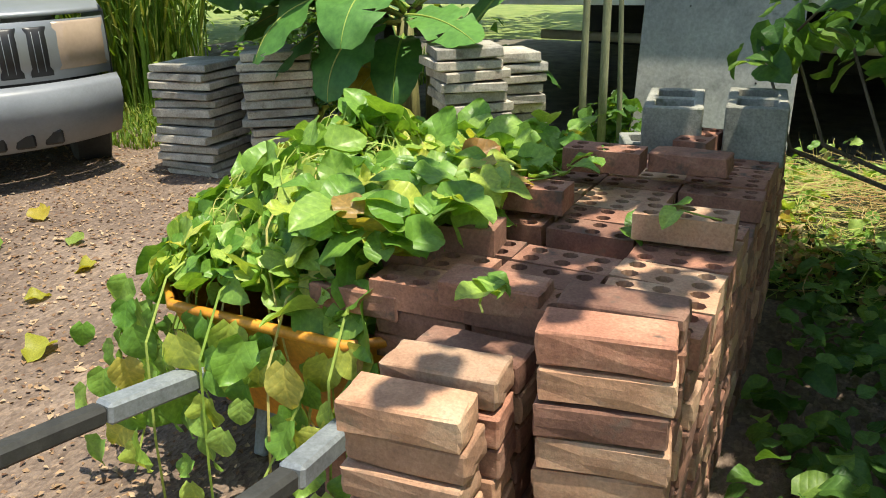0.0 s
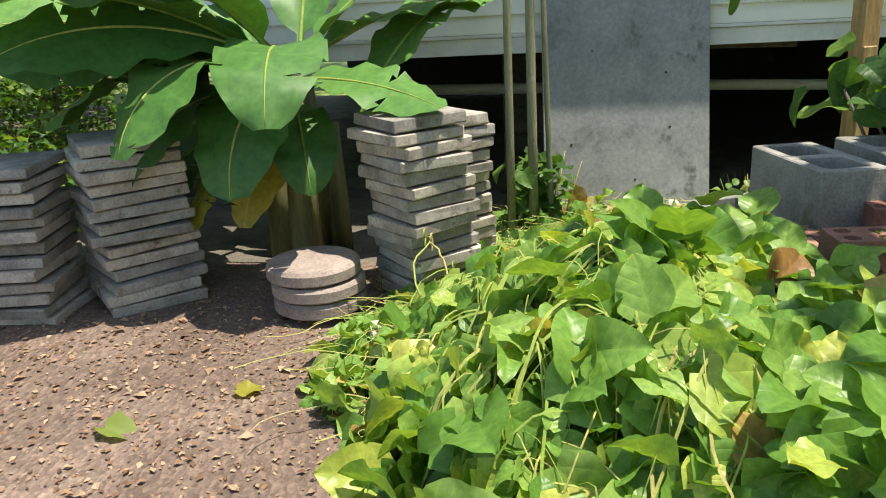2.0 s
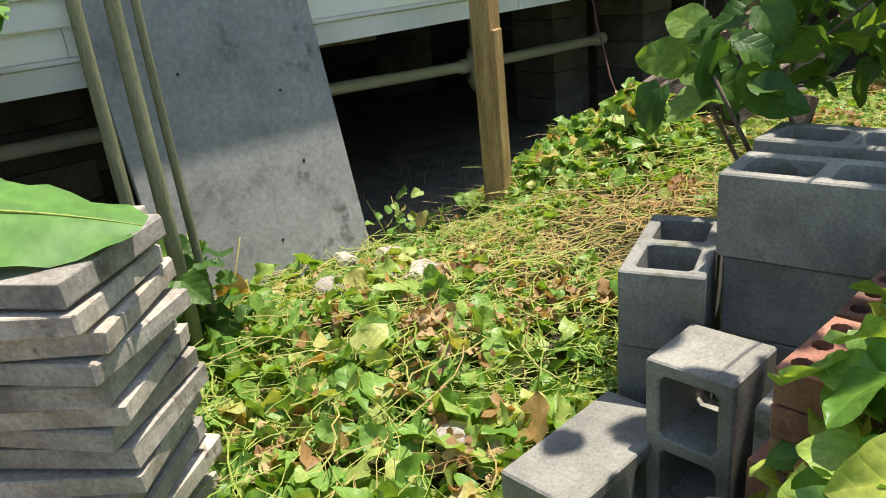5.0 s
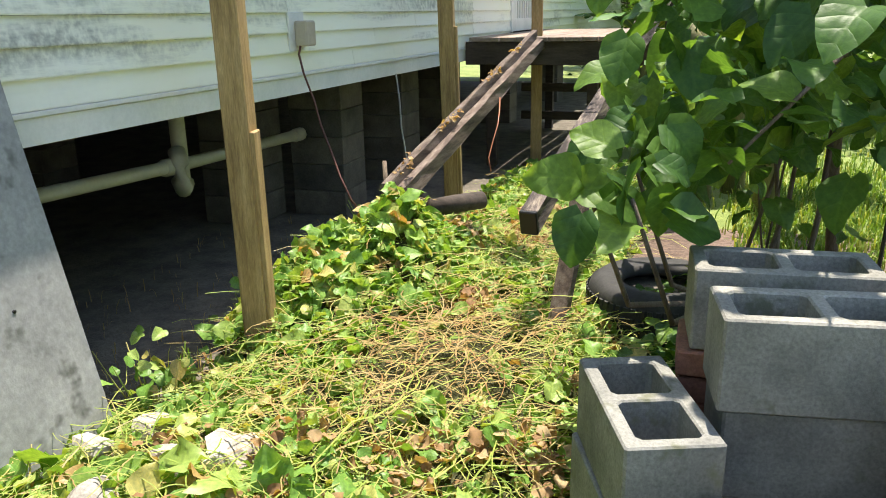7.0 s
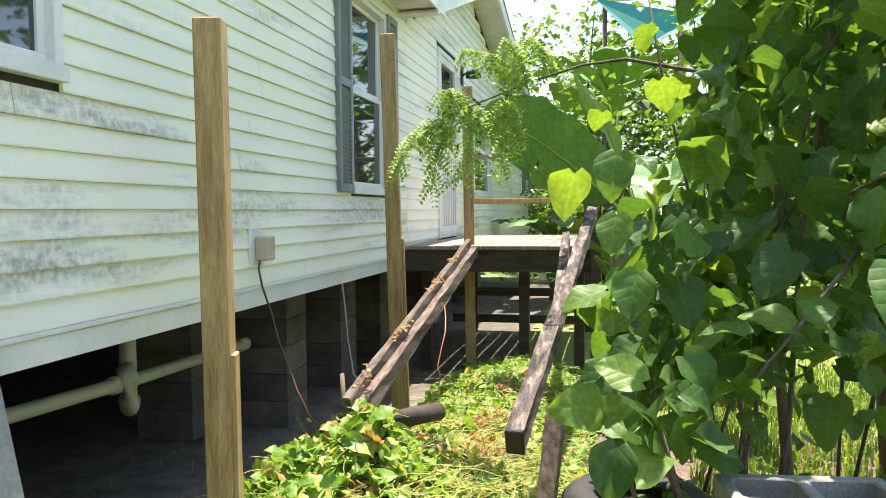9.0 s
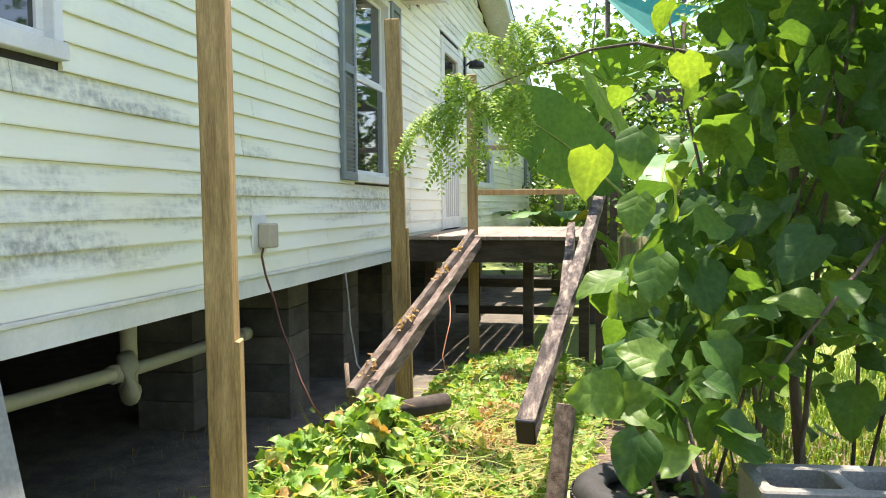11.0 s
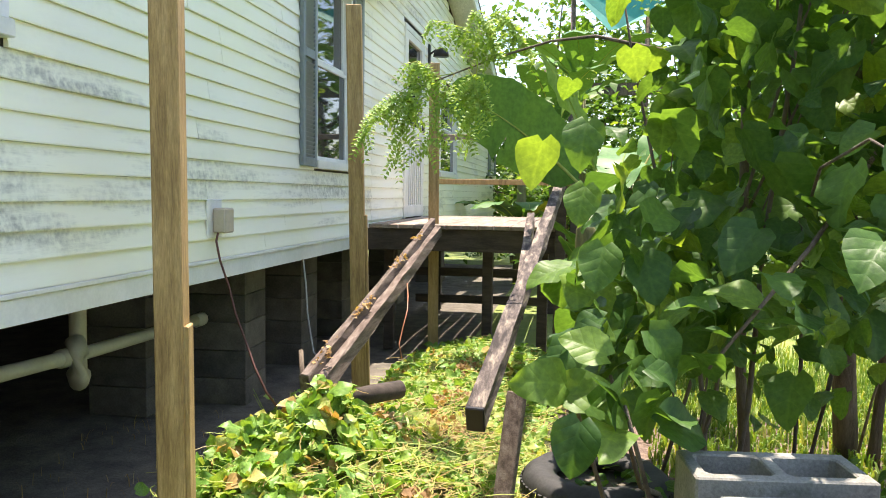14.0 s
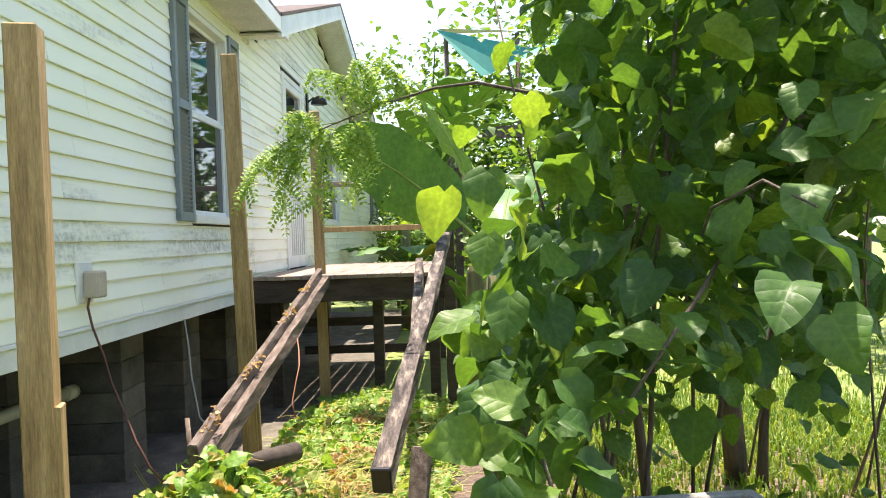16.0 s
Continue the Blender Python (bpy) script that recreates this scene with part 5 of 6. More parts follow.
poses, inner = [], []
while len(poses) + len(inner) < 2050:
    x, y, z = rr.uniform(1.7, 4.3), rr.uniform(-.3, 2.4), rr.uniform(.55, 2.75)
    if not in_shrub(x, y, z) or noise.noise((x * 2.4, y * 2.4, z * 2.4)) < -.20:
        continue
    nrm = (rr.gauss(-.05, .5), rr.gauss(.15 if z > 1.5 else -.2, .55), rr.uniform(.4, 1.1))
    m = orient((x, y, z), nrm, rr.gauss(3.14, 1.0), rr.choice((.075, .095, .11, .125, .14, .16)) * rr.uniform(.9, 1.1))
    front = not in_shrub(x, y - .35, z)
    (poses if front else inner).append(m)
# sparse leaves on the bare lower stems
for k in range(60):
    x, y, z = rr.uniform(2.3, 3.7), rr.uniform(.9, 2.4), rr.uniform(.35, 1.0)
    inner.append(orient((x, y, z), (rr.gauss(0, .5), rr.gauss(-.2, .5), .8), rr.gauss(3.14, 1.0), rr.uniform(.07, .13)))
# low cluster that reaches over the tyre towards the vines
for k in range(46):
    x, y, z = rr.uniform(1.85, 2.12), rr.uniform(-.2, .35), rr.uniform(.86, 1.14)
    poses.insert(0, orient((x, y, z), (rr.gauss(-.2, .55), rr.gauss(-.35, .5), rr.uniform(.4, 1)), rr.gauss(3.14, 1.3), rr.uniform(.08, .145)))
# twig that reaches out over the blocks
for x, y, z, sp, sc in ((2.42, -.60, 1.43, 3.4, .12), (2.36, -.66, 1.36, 2.7, .105), (2.46, -.52, 1.52, 3.0, .10), (2.44, -.62, 1.30, 3.9, .11)):
    poses.insert(0, orient((x, y, z), (rr.gauss(0, .3), -.25, .6), sp, sc))
for x, y, z, s in ((1.90, -.1, 1.60, .11), (1.95, 0, 1.30, .12), (1.9, -.05, 1.45, .10), (1.90, -.28, .93, .12)):
    poses.insert(0, orient((x, y, z), (-.1, -.8, .45), 3.0, s))
rr.shuffle(inner)
strew(shrub, poses + inner, HEART, M_SHRUB, singles=290)
# leaves that look lit from behind through their lighter colour
BACKLIT = [orient((1.80, -.19, 1.55), (-.15, .75, .6), 3.3, .115), orient((2.0, -.05, 1.78), (0, .6, .8), 2.9, .09), orient((1.86, .05, 1.72), (.1, .5, .8), 3.6, .07)]
BACKLIT += [orient((rr.uniform(1.92, 2.35), rr.uniform(.1, .9), rr.uniform(1.3, 2.1)), (rr.gauss(0, .4), rr.gauss(.5, .3), .8), rr.gauss(3.14, .8), rr.uniform(.07, .11)) for k in range(9)]
strew(shrub, BACKLIT, HEART, M_SHRUB_BACKLIT)
vs, fs = tube_data([(2.55 - 2.5, .5 - 1.4, 1.35), (2.45 - 2.5, 0 - 1.4, 1.5), (2.42 - 2.5, -.4 - 1.4, 1.54), (2.42 - 2.5, -.62 - 1.4, 1.48)], [.005, .004, .003, .002], 6)
pyd("branch", vs, fs, M_BARK, shrub, "", True)
for x, y in ((1.88, -.1), (1.98, .1), (2.0, -.2)):
    vs, fs = tube_data([(2.25 - 2.5, 1.25 - 1.4, .2), (x + .1 - 2.5, y + .15 - 1.4, .6), (x - 2.5, y - 1.4, .95)], [.012, .008, .005], 6)
    pyd("branch", vs, fs, M_BARK, shrub, "", True)

# branch of the same kind reaching over the bricks, with unseen upper limbs
bough = empty("leafy_bough", (2.95, .75, 1.9))
tagged(bough, "overhanging bough with large green leaves, upper limbs added to shade the bricks", "bough")
# the last three limbs are added above the view to dapple the bricks
limbs = [[(3.3, 1.6, 2.3), (3.1, 1.0, 1.95), (2.78, .50, 1.62), (2.48, .16, 1.30), (2.20, -.08, 1.02)], [(3.1, 1.0, 1.95), (2.9, .5, 1.80), (2.75, .25, 1.62)], [(3.3, 1.6, 2.3), (3.3, .9, 2.75), (3.2, .2, 2.9), (2.9, -.3, 2.9)], [(3.3, .9, 2.75), (2.8, .4, 2.8), (2.4, .1, 2.7)], [(3.3, .9, 2.75), (3.7, .4, 2.85), (3.9, .0, 2.85)]]
poses = []
for pts in limbs:
    pts = [Vector(p) for p in pts]
    vs, fs = tube_data([p - Vector((2.95, .75, 1.9)) for p in pts], [.014 - .0025 * i for i in range(len(pts))], 6)
    pyd("limb", vs, fs, M_BARK, bough, "", True)
    for i in range(len(pts) - 1):
        for k in range(17 if pts[0].z < 2.5 and pts[-1].z < 2 else 60):
            p = pts[i].lerp(pts[i + 1], rr.random()) + (Vector((rr.gauss(0, .11), rr.gauss(0, .11), rr.gauss(.0, .07))) if pts[-1].z < 2 else Vector((rr.gauss(0, .24), rr.gauss(0, .24), rr.gauss(.0, .10))))
            poses.append(orient(p, (rr.gauss(.2, .4), rr.gauss(-.1, .4), 1), rr.uniform(0, 6.28), rr.uniform(.08, .13)))
strew(bough, poses, HEART, M_SHRUB)


# ---- banana plants ----
def banana_leaf(base, az, el, length, width, droop, seed, torn=0.12, roll=0.0):
    r = random.Random(seed)
    rows, cols = 22, (-1, -.66, -.33, 0, .33, .66, 1)
    q, a, e = Vector(base), radians(az), radians(el)
    vs, fs, step = [], [], length / rows
    mid = []
    for i in range(rows + 1):
        d = Vector((math.cos(a) * math.cos(e), math.sin(a) * math.cos(e), math.sin(e)))
        mid.append((q.copy(), d))
        q = q + d * step
        e -= radians(droop) / rows * (0.5 + i / rows)
    tear = [r.random() < torn * .5 for _ in range(2 * (rows + 1))]
    idx = []
    for i, (p, d) in enumerate(mid):
        u = i / rows
        stalk = u < .16
        w = width * (.04 if stalk else .5 * math.sin(math.pi * ((u - .16) / .84 * .93 + .05)) ** .55)
        side = Matrix.Rotation(radians(roll), 3, d) @ d.cross(Vector((0, 0, 1))).normalized()
        up = side.cross(d)
        row = []
        for c in cols:
            sag = (.30 + .18 * math.sin(i * .6 + seed)) * abs(c) * w
            ripple = .11 * w * math.sin(i * 1.5 + 3 * c + seed) * abs(c)
            row.append(len(vs))
            vs.append(p + side * (c * w) + up * (abs(c) * w * .42 * (1 - u) - sag * u + ripple))
        idx.append(row)
    for i in range(rows):
        for k in range(len(cols) - 1):
            edge = (k in (0, 1)), (k in (4, 5))
            if i > 4 and ((edge[0] and tear[i]) or (edge[1] and tear[rows + i])):
                f = [idx[i][k], idx[i][k + 1], idx[i + 1][k + 1], idx[i + 1][k]]
                outer = 0 if edge[0] else 1
                v = len(vs)
                if outer == 0:
                    vs.append(Vector(vs[f[3]]).lerp(Vector(vs[f[0]]), .55))
                    fs.append((f[0], f[1], f[2], v))
                else:
                    vs.append(Vector(vs[f[2]]).lerp(Vector(vs[f[1]]), .55))
                    fs.append((f[0], f[1], v, f[3]))
            else:
                fs.append((idx[i][k], idx[i][k + 1], idx[i + 1][k + 1], idx[i + 1][k]))
    rib = tube_data([p for p, d in mid], [.011 * (1.1 - i / rows) * min(1.2, width / .3) for i in range(rows + 1)], 5)
    return vs, fs, rib


def banana(name, x, y, label, stems, leaves):
    b = empty(name, (x, y, 0))
    tagged(b, label, "banana plant", "banana plants")
    for sx, sy, h, r in stems:
        tube("stem", [(sx, sy, 0), (sx * 1.02, sy, h * .5), (sx * 1.05, sy, h)], [r, r * .85, r * .55], M_PSEUDO, b, 12)
    for k, (lx, ly, lz, az, el, ln, wd, dr, yel, *roll) in enumerate(leaves):
        vs, fs, rib = banana_leaf((lx, ly, lz), az, el, ln, wd, dr, k * 3 + int(abs(x) * 10), .14, roll[0] if roll else 0.0)
        lf = pyd("leaf", vs, fs, M_BANANA_Y if yel else M_BANANA, b, "yellowing drooping leaf" if yel else "", True)
        pyd("midrib", rib[0], rib[1], M_STEM, lf, "", True)
    return b


banana("banana_plant", 1.0, -2.30, "young banana plant with broad green leaves by the pavers", [(0, 0, .95, .085), (-.25, -.2, .8, .07), (-.35, .1, .7, .06), (-.45, -.05, .9, .08)], [
    (0, 0, .96, 51, 4, .98, .31, 22, 0, 16), (0, 0, .98, 8, 34, 1.0, .46, 110, 0), (0, 0, .95, -32, 30, 1.1, .46, 110, 0), (0, 0, .86, 20, -8, .62, .30, 80, 0),
    (0, 0, 1.0, -70, 22, 1.25, .46, 45, 0, -40), (0, 0, 1.0, -60, 36, 1.5, .52, 60, 0), (0, 0, 1.0, -40, 50, 1.5, .56, 80, 0), 
    (0, 0, 1.0, -78, 24, 1.5, .56, 38, 0, -42), (0, 0, 1.0, -92, 18, 1.6, .54, 30, 0, -40), (0, 0, 1.02, -55, 28, 1.3, .50, 60, 0, -35), (-.05, 0, 1.0, -95, 32, 1.5, .48, 60, 0), (0, 0, .92, -10, 12, .9, .42, 110, 0), (0, 0, .95, -80, 16, 1.2, .46, 60, 0),
    (0, 0, .75, -15, -12, .66, .26, 60, 1), (0, 0, .7, -50, -8, .72, .28, 60, 1), (0, 0, .9, -48, 14, .95, .42, 90, 0),
    (-.25, -.2, .8, -130, 50, 1.3, .46, 70, 0), (-.1, .3, .75, 140, 55, 1.2, .42, 70, 0), (-.2, 0, 1.0, 180, 60, 1.3, .46, 60, 0), (-.1, 0, 1.0, 112, 48, 1.2, .46, 40, 0), (-.1, 0, 1.0, 120, 30, 1.1, .42, 40, 0),
    (-.3, .25, .7, 125, 10, .7, .36, 80, 0), (-.3, -.3, .7, -30, 5, .8, .40, 80, 0), (-.3, -.3, .7, -100, 10, .9, .40, 80, 0)])
banana("banana_plant", 2.05, 4.0, "banana plant with one huge dark leaf beside the deck", [(0, 0, 1.35, .10), (.25, .3, 1.5, .09), (.45, -.3, 1.1, .08)], [
    (-.05, -.3, 1.40, 156, 44, 1.5, .62, 25, 0, 82), (.0, -.2, 1.45, 128, 66, 1.35, .34, 30, 0, 60), (.1, 0, 1.3, 80, 50, 1.4, .45, 70, 0),
    (0, 0, .75, 215, 62, .80, .16, 40, 0), (0, -.1, .55, 230, 65, .75, .15, 30, 0), (.3, .2, 1.4, 20, 50, 1.5, .45, 70, 0), (.25, .3, 1.45, 40, 62, 1.5, .42, 60, 0), (.45, -.3, 1.1, -60, 60, 1.2, .36, 60, 0), (.1, -.1, .5, 250, 45, .6, .16, 40, 0)])
banana("banana_plant", 1.0, 10.4, "distant banana clump beyond the deck", [(0, 0, 1.6, .12), (.5, .4, 2.4, .12)], [(0, 0, .9, 160 + 40 * k, 45, 1.4, .42, 80, k == 4) for k in range(8)] + [(.5, .4, 2.4, 50 * k, 60, 1.8, .5, 70, 0) for k in range(7)])
banana("banana_plant", 1.9, 12.5, "tall banana plant behind the deck with arching leaves", [(0, 0, 3.3, .14)], [(0, 0, 3.3, 51 * k + 10, 55, 2.1, .55, 85, 0) for k in range(7)])
knot = tube("dead_banana_stump", [(1.93, 3.35, .0), (1.93, 3.36, .7), (1.95, 3.36, 1.20), (1.94, 3.35, 1.28)], [.07, .065, .075, .03], M_PSEUDO, None, 12)
tagged(knot, "cut banana stump with a brown shredded top", "stump")

# ---- feathery moringa branch ----
mor = empty("moringa_branch", (1.6, 2.1, 2.2))
tagged(mor, "arching moringa branch with feathery pale green leaflets", "branch")
main = [Vector(p) for p in ((2.75, 2.15, 2.02), (2.31, 2.11, 2.16), (1.95, 2.1, 2.24), (1.73, 2.1, 2.22), (1.45, 2.09, 2.14), (1.23, 2.09, 2.06), (1.02, 2.08, 1.98))]
off = Vector((1.6, 2.1, 2.2))
tube("twig", [p - off for p in main], [.012, .011, .009, .007, .006, .004, .003], M_BARK, mor, 6)
rr = random.Random(31)
fr = Soup()
for base, tip in (((1.45, 2.09, 2.14), (1.12, 2.0, 2.32)), ((1.23, 2.09, 2.06), (.80, 2.05, 1.86)), ((1.02, 2.08, 1.98), (.74, 2.0, 1.72)), ((1.02, 2.08, 1.98), (.92, 2.1, 1.62)), ((1.23, 2.09, 2.06), (1.10, 2.05, 1.66)), ((1.35, 2.09, 2.1), (1.30, 2.15, 1.72)), ((1.45, 2.09, 2.14), (1.35, 1.95, 2.35)), ((1.6, 2.1, 2.18), (1.42, 2.2, 2.40)), ((1.3, 2.1, 2.08), (1.38, 2.0, 1.85)), ((1.15, 2.1, 2.0), (.98, 2.1, 2.12))):
    a, b = Vector(base), Vector(tip)
    pts = [a.lerp(b, u) + Vector((0, 0, .05 * math.sin(u * 3.1))) for u in (0, .25, .5, .75, 1)]
    tube("twig", [p - off for p in pts], [.003, .0026, .002, .0016, .001], M_STEM, mor, 5)
    for k in range(15):
        p = a.lerp(b, .12 + .88 * k / 14) + Vector((0, 0, .04 * math.sin(3.1 * k / 14)))
        for sgn in (-1, 1):
            d = Vector((sgn * .55 + rr.gauss(0, .25), rr.gauss(0, .5), -.65 + rr.gauss(0, .25))).normalized()
            side = d.cross(Vector((rr.gauss(0, .3), -1, .3))).normalized()
            for j in range(6):
                c = p + d * (.017 * j + .012) + Vector((0, 0, -.0012 * j * j))
                for s2 in (-1, 1):
                    q = side * s2 + d * .5
                    face = Vector((rr.gauss(0, .35), rr.gauss(-.4, .35), 1))
                    face = (face - q * (face.dot(q) / q.dot(q))).normalized()
                    fr.add(*SIMPLE[0], turned(c, q.cross(face), face) @ Matrix.Diagonal((.035, .029, .029, 1)))
o = fr.make("leaflet", M_MORINGA, mor, "", False)
o.matrix_basis = mor.matrix_world.inverted()
o["kind"] = "stuff"


# ---- trees, bushes and grasses ----
def tree(x, y, h, r, label, name="tree", leaves=2600, seed=0, size=.13, low=.35, material=None):
    t = empty(name, (x, y, 0))
    tagged(t, label, "tree" if name == "tree" else "bush", "trees and bushes around the yard")
    q = random.Random(seed)
    tips = []
    tr = max(.03, h * .018)
    tube("trunk", [(0, 0, -.05), (q.gauss(0, .05), q.gauss(0, .05), h * .3), (q.gauss(0, .15), q.gauss(0, .15), h * .75)], [tr, tr * .8, tr * .35], M_BARK, t, 9)
    for k in range(9):
        az, z0 = q.uniform(0, 6.28), h * q.uniform(low * .6, .7)
        e = Vector((math.cos(az) * r * q.uniform(.5, .95), math.sin(az) * r * q.uniform(.5, .95), min(h, z0 + h * q.uniform(.1, .35))))
        tube("limb", [(0, 0, z0), e * .5 + Vector((0, 0, z0 * .35)), e], [tr * .5, tr * .3, tr * .1], M_BARK, t, 6)
        tips.append(e)
    s = Soup()
    clumps = [(tips[k % 9] * q.uniform(.6, 1.1) if k < 18 else Vector((q.gauss(0, r * .5), q.gauss(0, r * .5), h * q.uniform(low, 1.0)))) for k in range(46)]
    for k in range(leaves):
        c = clumps[k % len(clumps)]
        p = c + Vector((q.gauss(0, r * .17), q.gauss(0, r * .17), q.gauss(0, h * .06)))
        if p.z < .05:
            continue
        s.add(*SIMPLE[1], orient(p, (q.gauss(0, .6), q.gauss(0, .6), 1), q.uniform(0, 6.28), size * q.uniform(.6, 1.3)))
    o = s.make("crown", material or M_TREE, t, "", True)
    o["kind"] = "stuff"
    return t


k = 0
for x, y, h, r, nm, lf, sz, low in ((-4.2, -6.6, 2.2, 1.3, "bush", 1500, .12, .1), (-.9, -7.4, 2.0, 1.2, "bush", 1300, .12, .1), (-.6, -8.0, 4.5, 1.8, "tree", 2600, .16, .25), (-3.0, -8.5, 6.5, 2.4, "tree", 3000, .2, .2), (-6.5, -6.5, 7.5, 2.8, "tree", 3000, .24, .15), (-10, -3.5, 8, 3.2, "tree", 2600, .28, .15), (1.5, -9.8, 6.5, 2.4, "tree", 2600, .2, .25), (-5, -12, 9, 3.5, "tree", 2800, .3, .1), (-9, -9, 9, 3.5, "tree", 2600, .3, .1), (-2.6, -5.6, 1.2, .8, "bush", 2000, .09, .05), (.3, -4.2, .7, .55, "bush", 1000, .07, .05),
                              (2.9, 7.8, 2.6, 1.2, "bush", 2200, .12, .1), (5.6, 9.0, 4.2, 1.6, "tree", 2600, .14, .25), (4.4, 11, 5.0, 1.9, "tree", 5000, .13, .25), (1.9, 17.5, 5.2, 1.8, "tree", 5000, .15, .2), (1.0, 21, 6.8, 2.6, "tree", 4800, .24, .15), (0.5, 15, 2.6, 1.5, "bush", 2600, .13, .05), (2.2, 13.6, 2.4, 1.2, "bush", 2200, .12, .05), (-.6, 19, 3.0, 1.8, "bush", 2200, .18, .05), (5.5, 10, 6, 2.2, "tree", 2600, .18, .2), (8.5, 7, 6.5, 2.5, "tree", 2600, .2, .2), (5.0, 19, 8, 3, "tree", 2400, .28, .15), (10, 14, 8, 3, "tree", 2400, .28, .15), (9, 1.5, 5, 2.2, "tree", 2200, .2, .2)):
    k += 1
    tree(x, y, h, r, "leafy green tree at the edge of the yard" if nm == "tree" else "dense green bush at the edge of the yard", nm, lf, k, sz, low)


def grass_patch(name, label, spots, n, hgt, seed, material=M_GRASS, wid=.006):
    q = random.Random(seed)
    s = Soup()
    for k in range(n):
        x0, x1, y0, y1 = spots[k % len(spots)]
        x, y = q.uniform(x0, x1), q.uniform(y0, y1)
        h, az, ln = hgt * q.uniform(.4, 1.2), q.uniform(0, 6.28), q.uniform(.1, .7)
        d = Vector((math.cos(az), math.sin(az), 0))
        z = ground_z(x, y) - .02
        side = Vector((-d.y, d.x, 0)) * wid * q.uniform(.6, 1.3)
        p = Vector((x, y, z))
        a, b, c = p + d * h * ln * .15 + Vector((0, 0, h * .5)), p + d * h * ln * .5 + Vector((0, 0, h * .85)), p + d * h * ln + Vector((0, 0, h * (1.05 - ln * .5)))
        s.add([p - side, p + side, a - side, a + side, b - side * .7, b + side * .7, c], [(0, 1, 3, 2), (2, 3, 5, 4), (4, 5, 6)])
    o = s.make(name, material)
    return tagged(o, label, "grass", kind="stuff")


grass_patch("grass", "sunlit weedy grass behind the shrub", [(1.9, 7, 3.0, 8.5), (2.3, 5, 2.0, 4.5), (2.4, 5, 2.0, 5.5)], 16000, .12, 1)
grass_patch("grass", "short grass and weeds beside the soil", [(-4.0, .8, -7.0, -3.8), (.3, 1.4, -6.5, -4.2), (-2.0, .8, -5.2, -3.8)], 8000, .14, 2)
grass_patch("tall_grass", "clump of tall arching grass behind the car", [(-.4, .5, -6.0, -5.2), (-.1, .8, -6.8, -5.6)], 700, 2.0, 3, M_GRASS, .014)
grass_patch("grass", "thin dry grass in the shade under the house edge", [(.0, .5, -.6, 3.0), (-.9, .3, -1, 2.6)], 700, .08, 4, M_STRAW, .002)
grass_patch("grass", "green tufts at the edge of the vines", [(.25, .7, -1.1, 0.4), (.9, 1.3, -1.9, -1.2)], 900, .16, 5, M_GRASS, .004)

weeds = empty("shade_weeds", (3.0, .7, 0))
tagged(weeds, "low broad-leaved weeds in shade beside the bricks", "weeds")
rr = random.Random(41)
poses = []
for k in range(1500):
    x, y = rr.uniform(1.9, 4.6), rr.uniform(.02, 1.6)
    poses.append(orient((x, y, ground_z(x, y) + rr.uniform(.04, .22) + .12 * noise.noise((x * 3, y * 3, 1))), (rr.gauss(0, .4), rr.gauss(-.1, .4), 1), rr.uniform(0, 6.28), rr.uniform(.04, .09)))
strew(weeds, poses, HEART, M_SHRUB, singles=60)

clump = empty("weed_clump", (.55, -1.13, 0))
tagged(clump, "dark green weeds growing between pavers and board", "weeds")
poses = [orient((rr.gauss(.55, .11), rr.gauss(-1.13, .09), rr.uniform(.1, .48)), (rr.gauss(.2, .5), rr.gauss(-.2, .5), .9), rr.uniform(0, 6.28), rr.uniform(.05, .11)) for k in range(110)]
strew(clump, poses, HEART, M_SHRUB, singles=110)
for k in range(9):
    x, y = rr.gauss(0, .06), rr.gauss(0, .05)
    tube("stem", [(x, y, 0), (x * 1.4, y * 1.4, .22), (x * 2, y * 2, .45)], [.005, .004, .002], M_STEM, clump, 5)
for px, py, n, top in ((.36, .05, 34, .26), (.30, .95, 22, .22), (.25, 2.3, 30, .25)):
    seedling = empty("seedling_clump", (px, py, 0))
    tagged(seedling, "young green weeds at the edge of the crawl space", "weeds", "weeds along the house")
    poses = [orient((rr.gauss(px, .09), rr.gauss(py, .12), rr.uniform(.05, top)), (rr.gauss(.2, .5), rr.gauss(-.2, .5), .9), rr.uniform(0, 6.28), rr.uniform(.035, .07)) for k in range(n)]
    strew(seedling, poses, HEART, M_WILT, singles=n)
    for k in range(5):
        x, y = rr.gauss(0, .06), rr.gauss(0, .07)
        tube("stem", [(x * .5, y * .5, 0), (x, y, top * .6), (x * 1.3, y * 1.3, top)], [.003, .0025, .0015], M_STEM, seedling, 5)

# ---- litter on the soil ----
rr = random.Random(51)
chips = Soup()
for k in range(13000):
    x, y = rr.uniform(1.3, 5.2), rr.uniform(-5.0, -1.2)
    s = rr.uniform(.010, .032) * (2.0 if rr.random() < .04 else 1)
    chips.add(*SIMPLE[rr.randrange(2)], orient((x, y, ground_z(x, y) + rr.uniform(.001, .010)), (rr.gauss(0, .28), rr.gauss(0, .28), 1), rr.uniform(0, 6.28), s))
tagged(chips.make("leaf_litter", M_CHIP), "wood chips and dead leaf scraps on the soil", "leaf litter", kind="stuff")
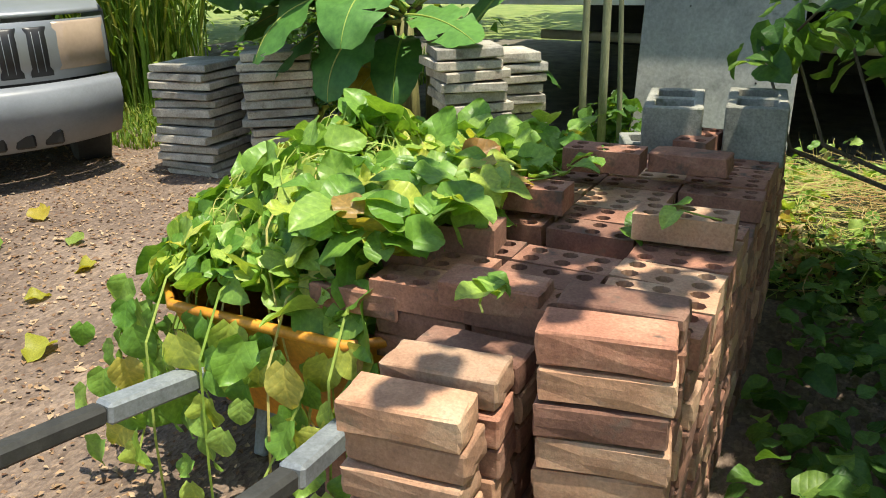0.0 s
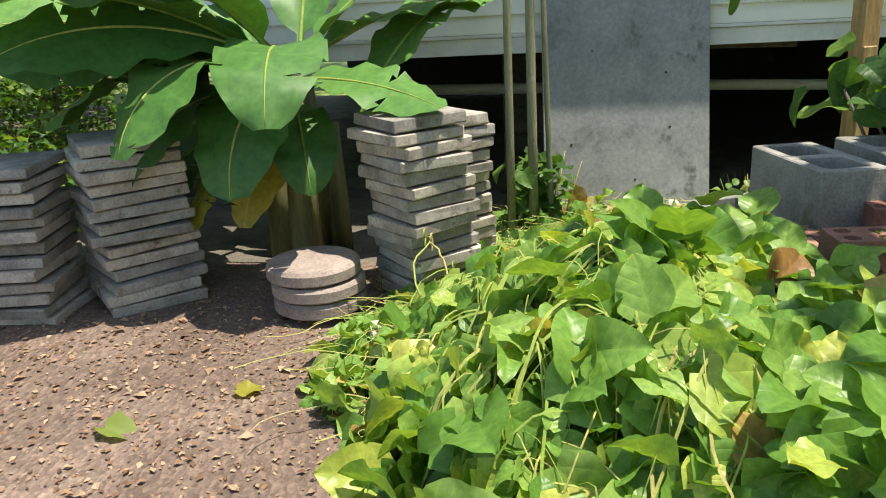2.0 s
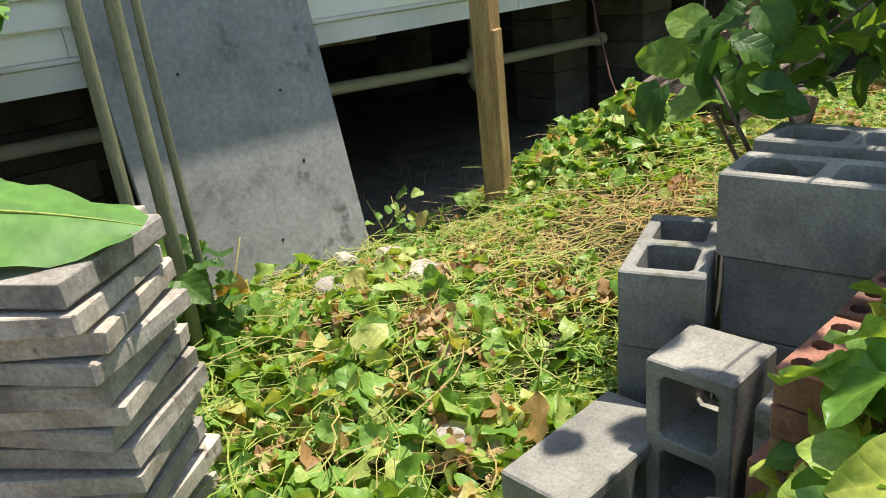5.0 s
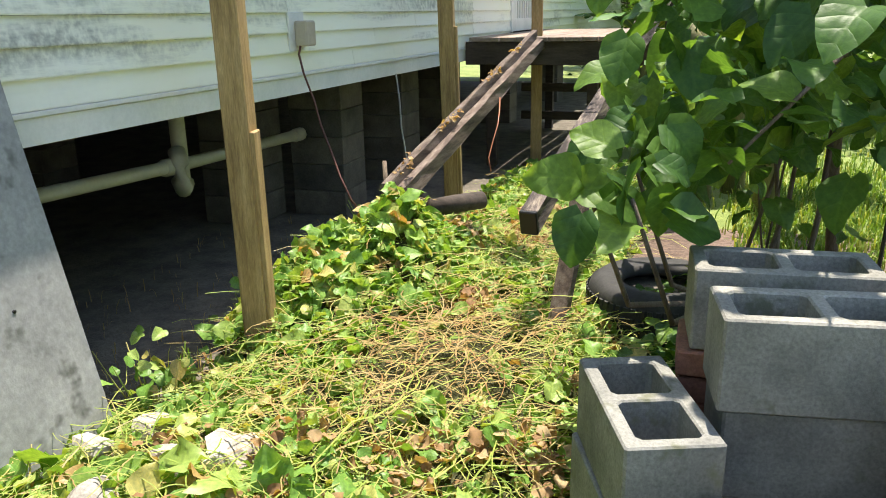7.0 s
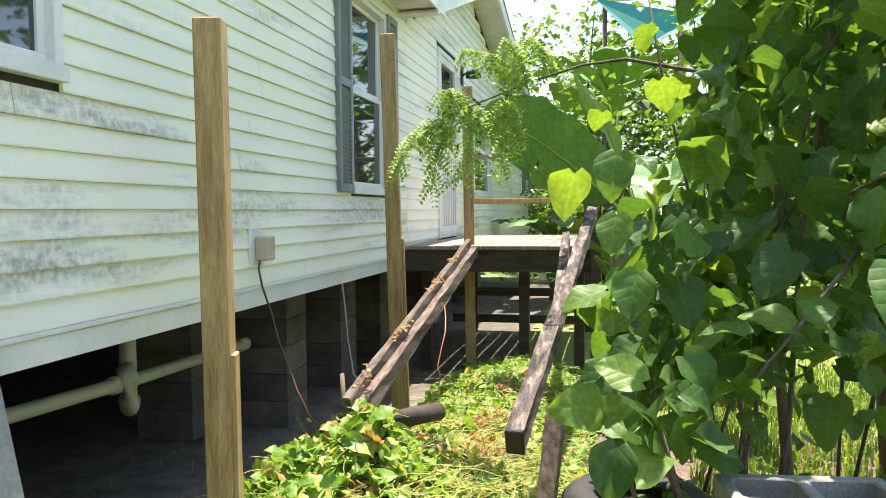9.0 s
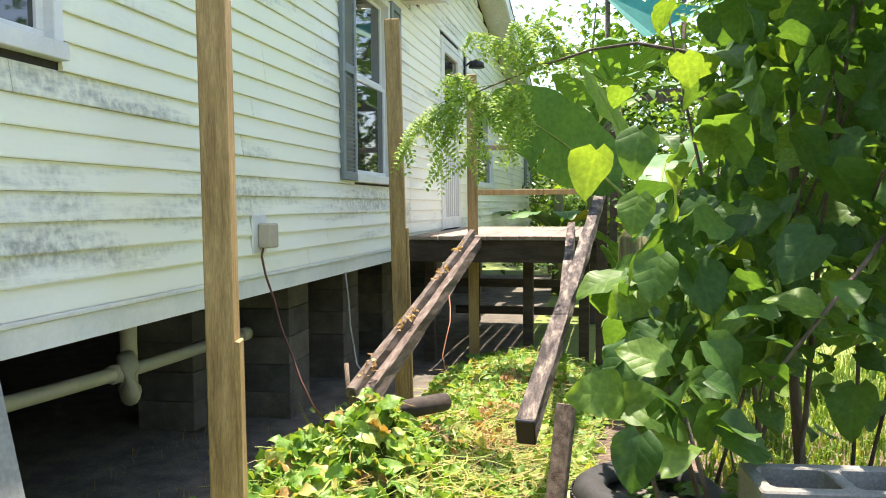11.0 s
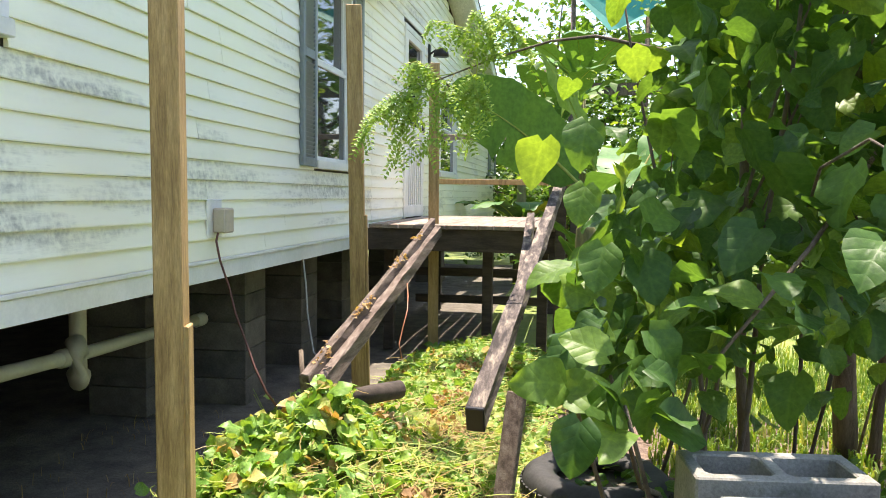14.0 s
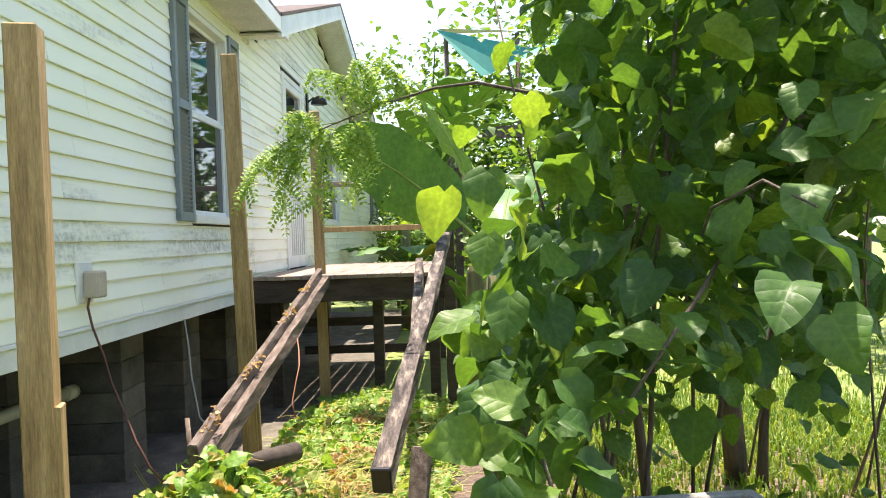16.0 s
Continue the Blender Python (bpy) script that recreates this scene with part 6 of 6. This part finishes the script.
for k, (x, y) in enumerate(((2.9, -3.05), (3.05, -2.75), (3.25, -2.2), (2.55, -2.6), (3.4, -2.7), (2.75, -3.5), (3.1, -3.3), (3.6, -2.3), (2.3, -2.25), (3.3, -2.0))):
    vs, fs = LOBED[k % 8]
    ob = pyd("fallen_leaf", vs, fs, M_BANANA_Y if k % 3 else M_GRASS, None, "", True)
    ob.matrix_world = orient((x, y, ground_z(x, y) + .012), (.15, .1, 1), k * 1.3, .12 if k % 2 else .09)
    tagged(ob, "single yellowing leaf fallen on the soil", "leaf", "fallen leaves")

# ---- silver car ----
car = empty("silver_car", (2.18, -4.89, 0), 57)
tagged(car, "silver off-road car with slotted grille, front end only in view", "car")


def loft(name, rings, material, parent, smooth=True, label=""):
    vs, fs = [], []
    n = len(rings[0])
    for r in rings:
        vs += r
    for i in range(len(rings) - 1):
        for q in range(n - 1):
            fs.append((i * n + q, i * n + q + 1, (i + 1) * n + q + 1, (i + 1) * n + q))
    return pyd(name, vs, fs, material, parent, label, smooth)


W = .90


def across(fx, z, w=W, sag=.16):
    """A bowed line across the car at forward distance fx and height z."""
    return [(fx - sag * abs(u) ** 2.6, u * w, z) for u in [k / 10 for k in range(-10, 11)]]


loft("bumper", [across(.72, .56), across(.88, .66, .88, .34), across(.93, .62, .89, .34), across(.94, .50, .89, .34), across(.90, .42, .88, .34), across(.86, .30, .86, .34), across(.70, .26, .84, .34)], M_CARGREY, car)
for k in range(-3, 4):
    bm = bmesh.new()
    box(bm, (.60, k * .15 - .055, .31), (.885 - .34 * (abs(k) * .17) ** 2.6, k * .15 + .055, .395), None, .012)
    part("lower_slot", bm, M_BLACK, car)
loft("nose_panel", [across(.76, .66, .86, .3), across(.80, .74, .86, .3), across(.80, .93, .86, .3), across(.77, .995, .86, .3)], M_CAR, car)
loft("bonnet", [across(.70, 1.015, .86, .3), across(.76, 1.02, .865, .3), across(.72, 1.05, .86, .3), across(.55, 1.09, .85, .24), across(.2, 1.135, .84, .12), across(-.6, 1.17, .82, .06)], M_CAR, car)
def patch(u0, u1, z0, z1, proud, n=9, fx=.80, w=.86, sag=.3):
    """A raised field of the nose between two places across it, with edges that fall back into the panel."""
    us = [u0 + (u1 - u0) * k / n for k in range(n + 1)]
    rows = ((z0, -.012), (z0 + .012, proud), ((z0 + z1) / 2, proud + .006), (z1 - .012, proud), (z1, -.012))
    return [[(fx - sag * abs(u) ** 2.6 + (p if 0 < k < n else -.012), u * w, z) for k, u in enumerate(us)] for z, p in rows]


for k in range(7):
    u = (k - 3) * .18
    g = loft("grille_slot", patch(u - .070, u + .070, .69, .965, .006, 6), M_BLACK, car)
    for j in (-1, 1):
        loft("bar", patch(u + j * .024 - .004, u + j * .024 + .004, .705, .95, .010, 4), M_STEEL, g)
for sy in (-1, 1):
    loft("headlight", patch(*sorted((sy * .65, sy * .99)), .715, .985, .010, 9), M_LAMP, car, True, "hazed rectangular headlight")
    loft("wing", [[(x, sy * (.87 - .05 * max(0, (x - .3)) ** 2), z) for x in (.49, .42, .3, 0, -.4, -.9)] for z in (.62, .80, .98, 1.03)] + [[(x, sy * .85, 1.06) for x in (.47, .42, .3, 0, -.4, -.9)]], M_CAR, car)
    wh = empty("wheel", (-.02, sy * .70, .36))
    wh.parent = car
    vs, fs = tube_data([(0, -.12, 0), (0, -.10, 0), (0, .10, 0), (0, .12, 0)], [.30, .36, .36, .30], 28)
    pyd("tyre", vs, fs, M_RUBBER, wh)
    vs, fs = tube_data([(0, sy * .10, 0), (0, sy * .125, 0)], [.21, .19], 20)
    pyd("rim", vs, fs, M_CARGREY, wh)
boxpart("chassis", (-3.2, -.66, .32), (.52, .66, .98), M_BLACK, car, .05)
loft("cabin", [[(x, y, z) for x, z in ((-.62, 1.15), (-1.2, 1.72), (-2.9, 1.74), (-3.4, 1.1))] for y in (-.78, -.66, .66, .78)], M_CAR, car)

# ---- far canopy ----
can = empty("green_canopy", (2.6, 14.2, 0))
tagged(can, "green shade canopy with a white top on posts", "canopy")
pyd("cloth", [(-1.1, 0, 5.75), (.9, .2, 5.35), (2.6, 0, 5.9), (.2, 1.8, 5.4), (-.2, -.3, 4.7), (.0, -.2, 4.75)], [(0, 1, 5, 4), (1, 2, 5)], M_TARP, can)
pyd("top_cloth", [(-1.1, 0, 5.77), (.9, .2, 5.7), (2.6, 0, 5.93), (2.4, 2.5, 6.4), (-.8, 2.5, 6.3)], [(0, 1, 2, 3, 4)], M_TARP_W, can)
for px in (-.9, .6, 2.4):
    tube("post", [(px, .3, 0), (px, .3, 5.7)], .05, M_OLDWOOD, can)
boxpart("cross_beam", (-.9, .2, 3.5), (2.4, .3, 3.75), M_BARK, can)
